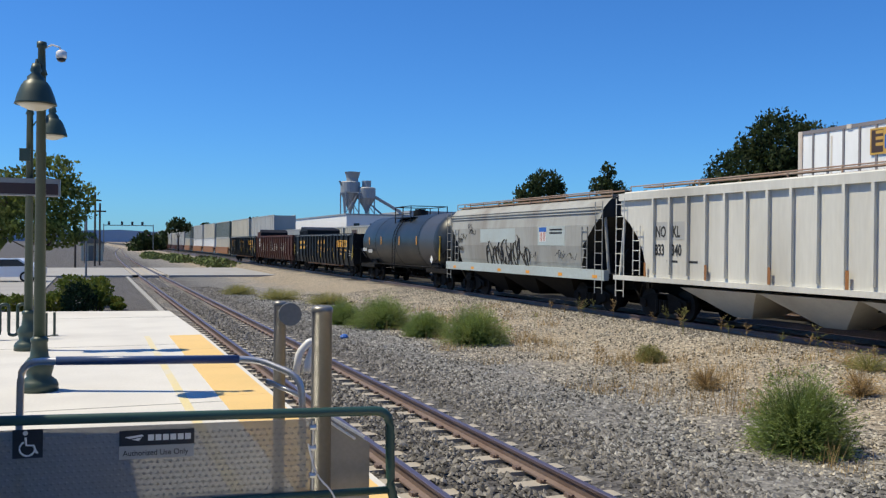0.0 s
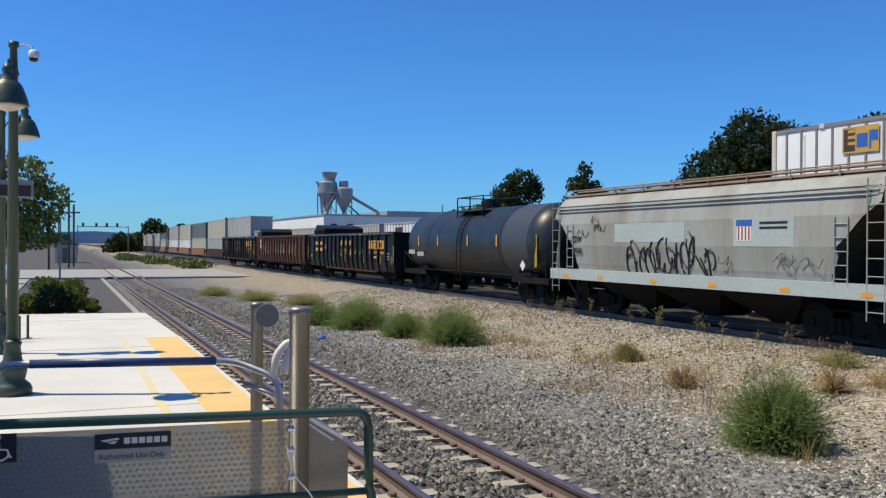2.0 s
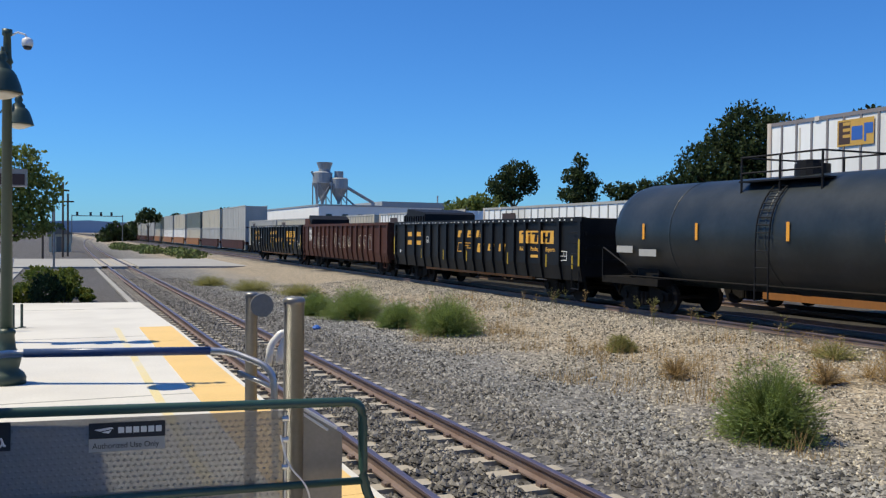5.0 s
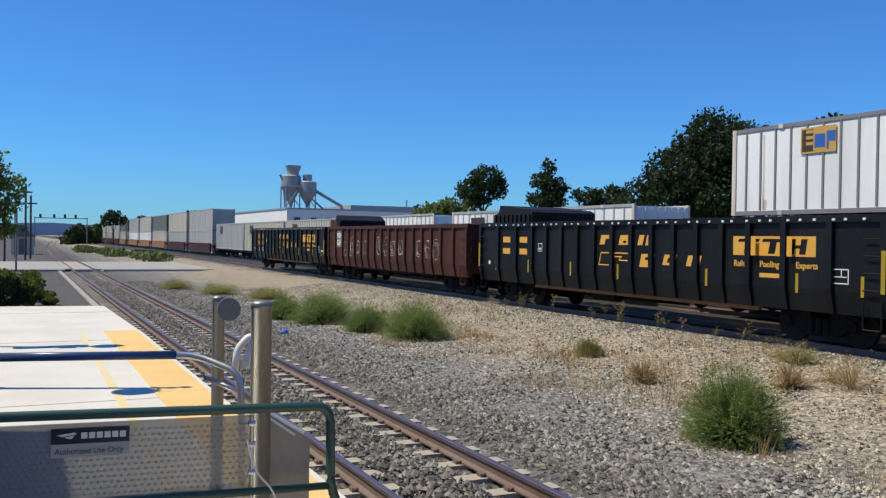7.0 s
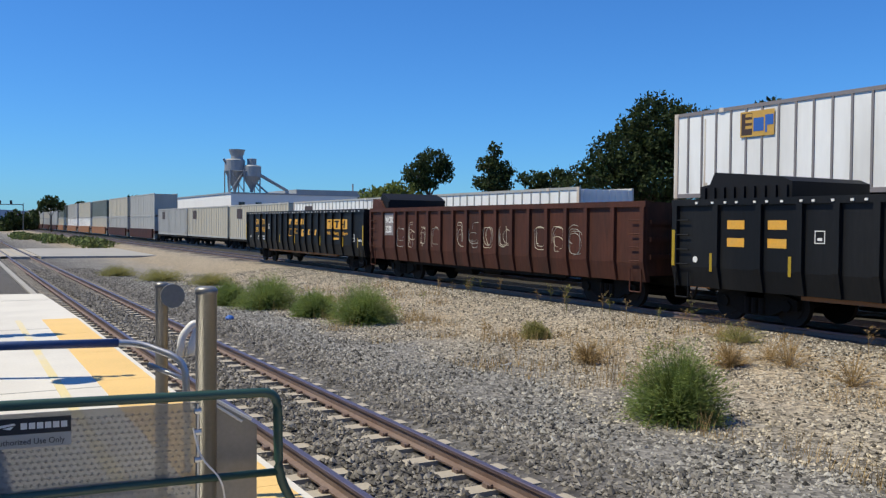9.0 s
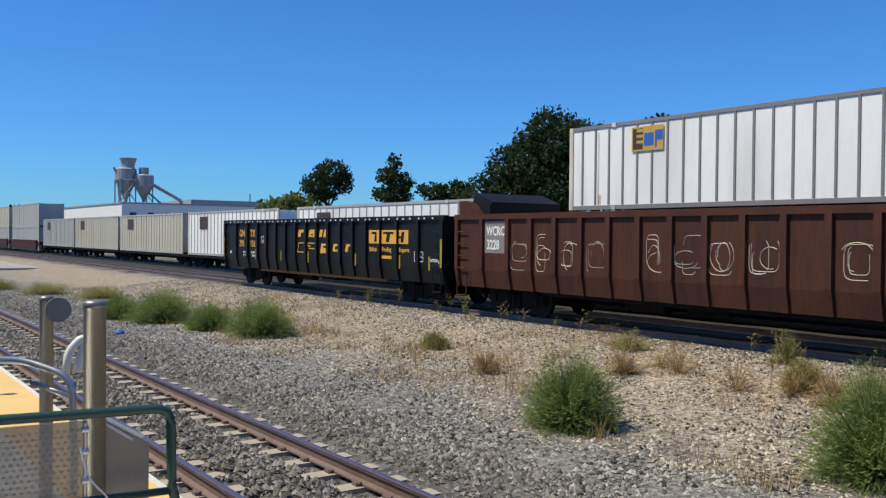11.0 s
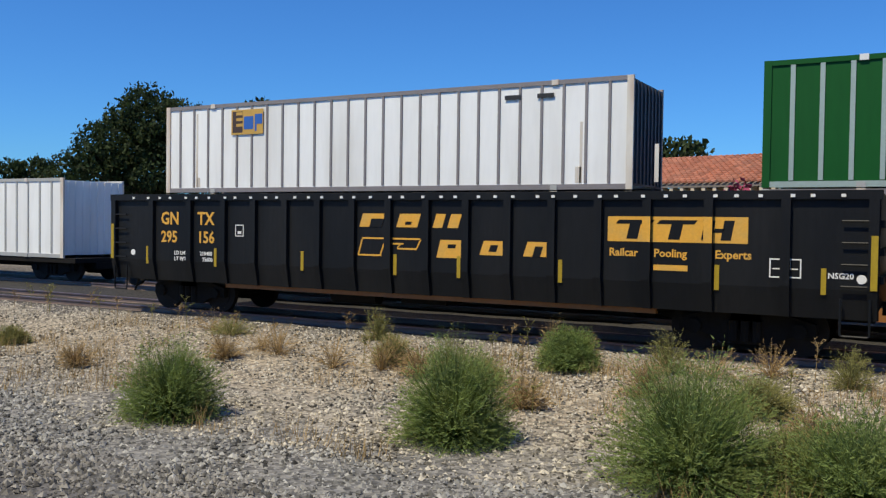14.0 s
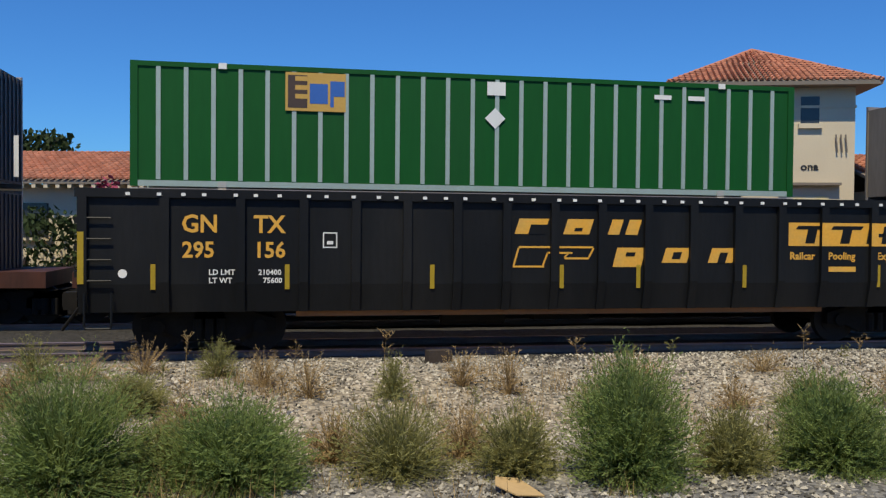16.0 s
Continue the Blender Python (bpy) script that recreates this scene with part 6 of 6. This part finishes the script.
# wispy half-dry weeds along the foot of the freight track's bed
rng = random.Random(17)
for i in range(26):
    y = 13.5 - i * 0.95 + rng.uniform(-0.4, 0.4)
    x = 13.6 + rng.uniform(-1.5, 1.2) - (0.8 if y < -4 else 0)
    dry = i % 3 != 1
    tumbleweed("wispy half-dry brown weed at the foot of the track bed" if dry else "wispy grey-green weed at the foot of the track bed", x, y, rng.uniform(0.7, 1.5), rng.uniform(0.45, 0.85), M_weed_dry if dry else M_weed_grey, 95 if dry else 230, 300 + i, 0.9)


def dry_stalk(x, y, h, seed):
    rng = random.Random(seed)
    t = thing("dry_weed", "thin dry brown weed stalk with a branching head", "weed", "dry weeds", pose(x, y, height(x, y) - 0.03))
    bm = bmesh.new()
    top = Vector((rng.uniform(-0.06, 0.06), rng.uniform(-0.06, 0.06), h))
    rod(bm, (0, 0, 0), top, 0.008, 4, 0.004)
    for k in range(9):
        u = rng.uniform(0.45, 1.0)
        p = top * u
        q = p + Vector((rng.uniform(-0.14, 0.14), rng.uniform(-0.14, 0.14), rng.uniform(0.04, 0.16)))
        rod(bm, p, q, 0.004, 3, 0.002)
        for j in range(4):
            c = p.lerp(q, rng.uniform(0.5, 1.0))
            rod(bm, c, c + Vector((rng.uniform(-0.05, 0.05), rng.uniform(-0.05, 0.05), rng.uniform(0, 0.05))), 0.008, 3, 0.003)
    part("stalk", bm, M_weed_dry if rng.random() < 0.6 else M_weed_grey, t)


rng = random.Random(5)
for i in range(70):
    y = rng.uniform(-12, 26)
    c = FREIGHT_X
    dry_stalk(c - rng.uniform(1.9, 3.0) if i % 2 else c - rng.uniform(2.5, 7.5), y, rng.uniform(0.3, 0.75), 200 + i)

# dry grass tufts, too many to count
verts, faces = [], []
for k in range(460):
    y = rng.uniform(-12, 32)
    c = FREIGHT_X
    x = c - rng.uniform(2.6, 9)
    if noise.noise(Vector((x * 0.35, y * 0.35, 5))) < -0.02:
        continue
    z = height(x, y) - 0.02
    for b in range(34):
        a, l_ = rng.uniform(0, 6.3), rng.uniform(0.1, 0.45)
        p = Vector((x + rng.gauss(0, 0.18), y + rng.gauss(0, 0.18), z))
        q = p + Vector((math.cos(a) * l_ * 0.5, math.sin(a) * l_ * 0.5, l_))
        o = Vector((-math.sin(a), math.cos(a), 0)) * 0.005
        j = len(verts)
        verts += [p - o, p + o, q]
        faces.append((j, j + 1, j + 2))
tagged(raw("dry_grass", verts, faces, M_weed_dry), "thin tufts of dry straw-coloured grass", "grass", kind="stuff")

for x, y, rz in ((8.42, -2.3, 20),):
    cb = thing("cardboard_sheet", "flat torn piece of cardboard on the gravel", "cardboard", m=pose(x, y, height(x, y) + 0.035, 4, -5, rz))
    bm = bmesh.new()
    prism(bm, [(-0.28, -0.16), (0.22, -0.2), (0.32, 0.02), (0.1, 0.17), (-0.2, 0.12)], "z", 0, 0.012)
    part("sheet", bm, M_card, cb)
wb = thing("timber_block", "dark block of old timber on the gravel", "timber block", m=pose(15.29, -2.76, height(15.29, -2.76), 0, 0, 12))
bm = B((-0.1, 0.1, -0.22, 0.22, 0, 0.22))
part("block", bm, M_wood_tie, wb)
for i, (x, y) in enumerate(((11.11, 5.62), (10.68, 20.32), (12.62, 11.79), (8.88, 13.52))):
    lt = thing("litter_scrap", "small crumpled white scrap of litter on the gravel", "litter", "litter", pose(x, y, height(x, y) + 0.02, 10, 15, 50 * i))
    bm = bmesh.new()
    prism(bm, [(-0.09, -0.03), (0.05, -0.05), (0.1, 0.03), (-0.05, 0.05)], "z", 0, 0.03)
    part("scrap", bm, M_white_mark, lt)
bt = thing("blue_bag", "small blue plastic bag caught on the ballast", "litter", m=pose(6.39, 23.13, height(6.39, 23.13) + 0.02))
bm = bmesh.new()
lathe(bm, [(0.08, 0.0), (0.12, 0.04), (0.09, 0.09), (0.03, 0.12)], 9)
part("bag", bm, M_blue, bt)


# ---- loose stones ----
def stones(name, label, n, xr, yr, size, material, seed, keep):
    r = np.random.RandomState(seed)
    x, y = r.uniform(*xr, n), yr[0] + (yr[1] - yr[0]) * r.rand(n) ** 1.25
    ok = keep(x, y)
    x, y = x[ok], y[ok]
    n = len(x)
    z = np.array([height(a, b) for a, b in zip(x, y)])
    s = size * (0.45 + r.rand(n) ** 2 * 1.5)
    base = np.array([(1, 0, 0), (0, 1, 0), (-1, 0, 0), (0, -1, 0), (0, 0, 0.8), (0, 0, -0.6)])
    tri = np.array([(0, 1, 4), (1, 2, 4), (2, 3, 4), (3, 0, 4), (1, 0, 5), (2, 1, 5), (3, 2, 5), (0, 3, 5)])
    a = r.uniform(0, 6.28, n)
    v = base[None] * (0.7 + 0.6 * r.rand(n, 6, 1)) * s[:, None, None]
    v[:, :, 1] *= r.uniform(0.6, 1.0, (n, 1))
    c, d = np.cos(a)[:, None], np.sin(a)[:, None]
    vx, vy = v[:, :, 0] * c - v[:, :, 1] * d, v[:, :, 0] * d + v[:, :, 1] * c
    tilt = r.uniform(-0.5, 0.5, (n, 1))
    vz = v[:, :, 2] + vx * tilt
    out = np.stack([vx + x[:, None], vy + y[:, None], vz + (z + s * 0.15)[:, None]], 2).reshape(-1, 3)
    f = (tri[None] + 6 * np.arange(n)[:, None, None]).reshape(-1, 3)
    me = bpy.data.meshes.new(name)
    me.from_pydata(out.tolist(), [], f.tolist())
    me.materials.append(material)
    return tagged(new(name, me), label, "stones", kind="stuff")


M_ballast = mat("dark ballast stone", (0.165, 0.155, 0.14), 0.9, var=0.2, scale=0.25, grain=30, dirt=(0.24, 0.222, 0.195), island=0.75, bump=0.2)
stones("ballast_stones", "dark grey crushed ballast beside the platform track", 50000, (2.58, 6.7), (3.2, 52), 0.03, M_ballast, 1, lambda x, y: (np.abs(x - 3.25) > 0.1) & (np.abs(x - 4.75) > 0.1) & ~((np.abs(np.abs(x - 4.0) - 0.85) < 0.5) & (np.abs((y + 6 + 0.305) % 0.61 - 0.305) < 0.13)))
stones("gravel_stones", "pale loose gravel between the tracks", 115000, (7.4, 15.9), (-12, 44), 0.022, M_stone, 2, lambda x, y: x > 7.9 + 0.7 * np.sin(y * 0.9) * np.sin(y * 0.37 + 1))
M_gravel_grey = mat("grey gravel stone", (0.215, 0.21, 0.195), 0.9, var=0.2, scale=0.25, grain=30, dirt=(0.3, 0.285, 0.25), island=0.9, bump=0.2)
stones("grey_gravel_stones", "grey crushed gravel beside the darker ballast", 42000, (6.0, 8.8), (-12, 44), 0.025, M_gravel_grey, 3, lambda x, y: x < 8.1 + 0.7 * np.sin(y * 0.9) * np.sin(y * 0.37 + 1))

# ---- sleepers and fastenings ----
bm = bmesh.new()
prism(bm, [(-1.3, -0.14), (1.3, -0.14), (1.3, -0.015), (1.22, 0.0), (0.35, 0.0), (0.25, -0.03), (-0.25, -0.03), (-0.35, 0.0), (-1.22, 0.0), (-1.3, -0.015)], "y", -0.11, 0.11)
tie = part("sleeper", bm, M_tie, platform_track)
bm = bmesh.new()
for x in (-0.7525, 0.7525):
    for s in (-1, 1):
        box(bm, x + s * 0.1 - 0.035, x + s * 0.1 + 0.035, -0.05, 0.05, 0.0, 0.04)
        rod(bm, (x + s * 0.1, -0.07, 0.03), (x + s * 0.1, 0.07, 0.03), 0.016, 5)
clip = part("rail_clips", bm, M_rail, tie)
tie.location = (4.0, -6, -0.175)
clip_mesh, tie_mesh = clip.data, tie.data
for i in range(1, 122):
    o = new("sleeper", tie_mesh)
    o.parent, o.location = platform_track, (4.0, -6 + i * 0.61, -0.175)
    if -6 + i * 0.61 > 66:
        o.location.x = platform_line(-6 + i * 0.61)
    if i < 90:
        k = new("rail_clips", clip_mesh)
        k.parent = o


# ---- what moves ----
def motions():
    for ob, mid, half in TRAIN:
        walk(ob, [(t / 2, on_track(FREIGHT_X, rear_at(t / 2) + mid)) for t in range(0, 33)])
        for bo in [c for c in ob.children if c.name.startswith("bogie")]:
            for w in bo.children:
                at = w.location.copy()
                rows = []
                for k in range(241):
                    turn = math.degrees((rear_at(0.0) - rear_at(k / 15)) / 0.458)
                    rows.append((k / 15, pose(at.x, at.y, at.z, turn % 360)))
                walk(w, rows)


motions()
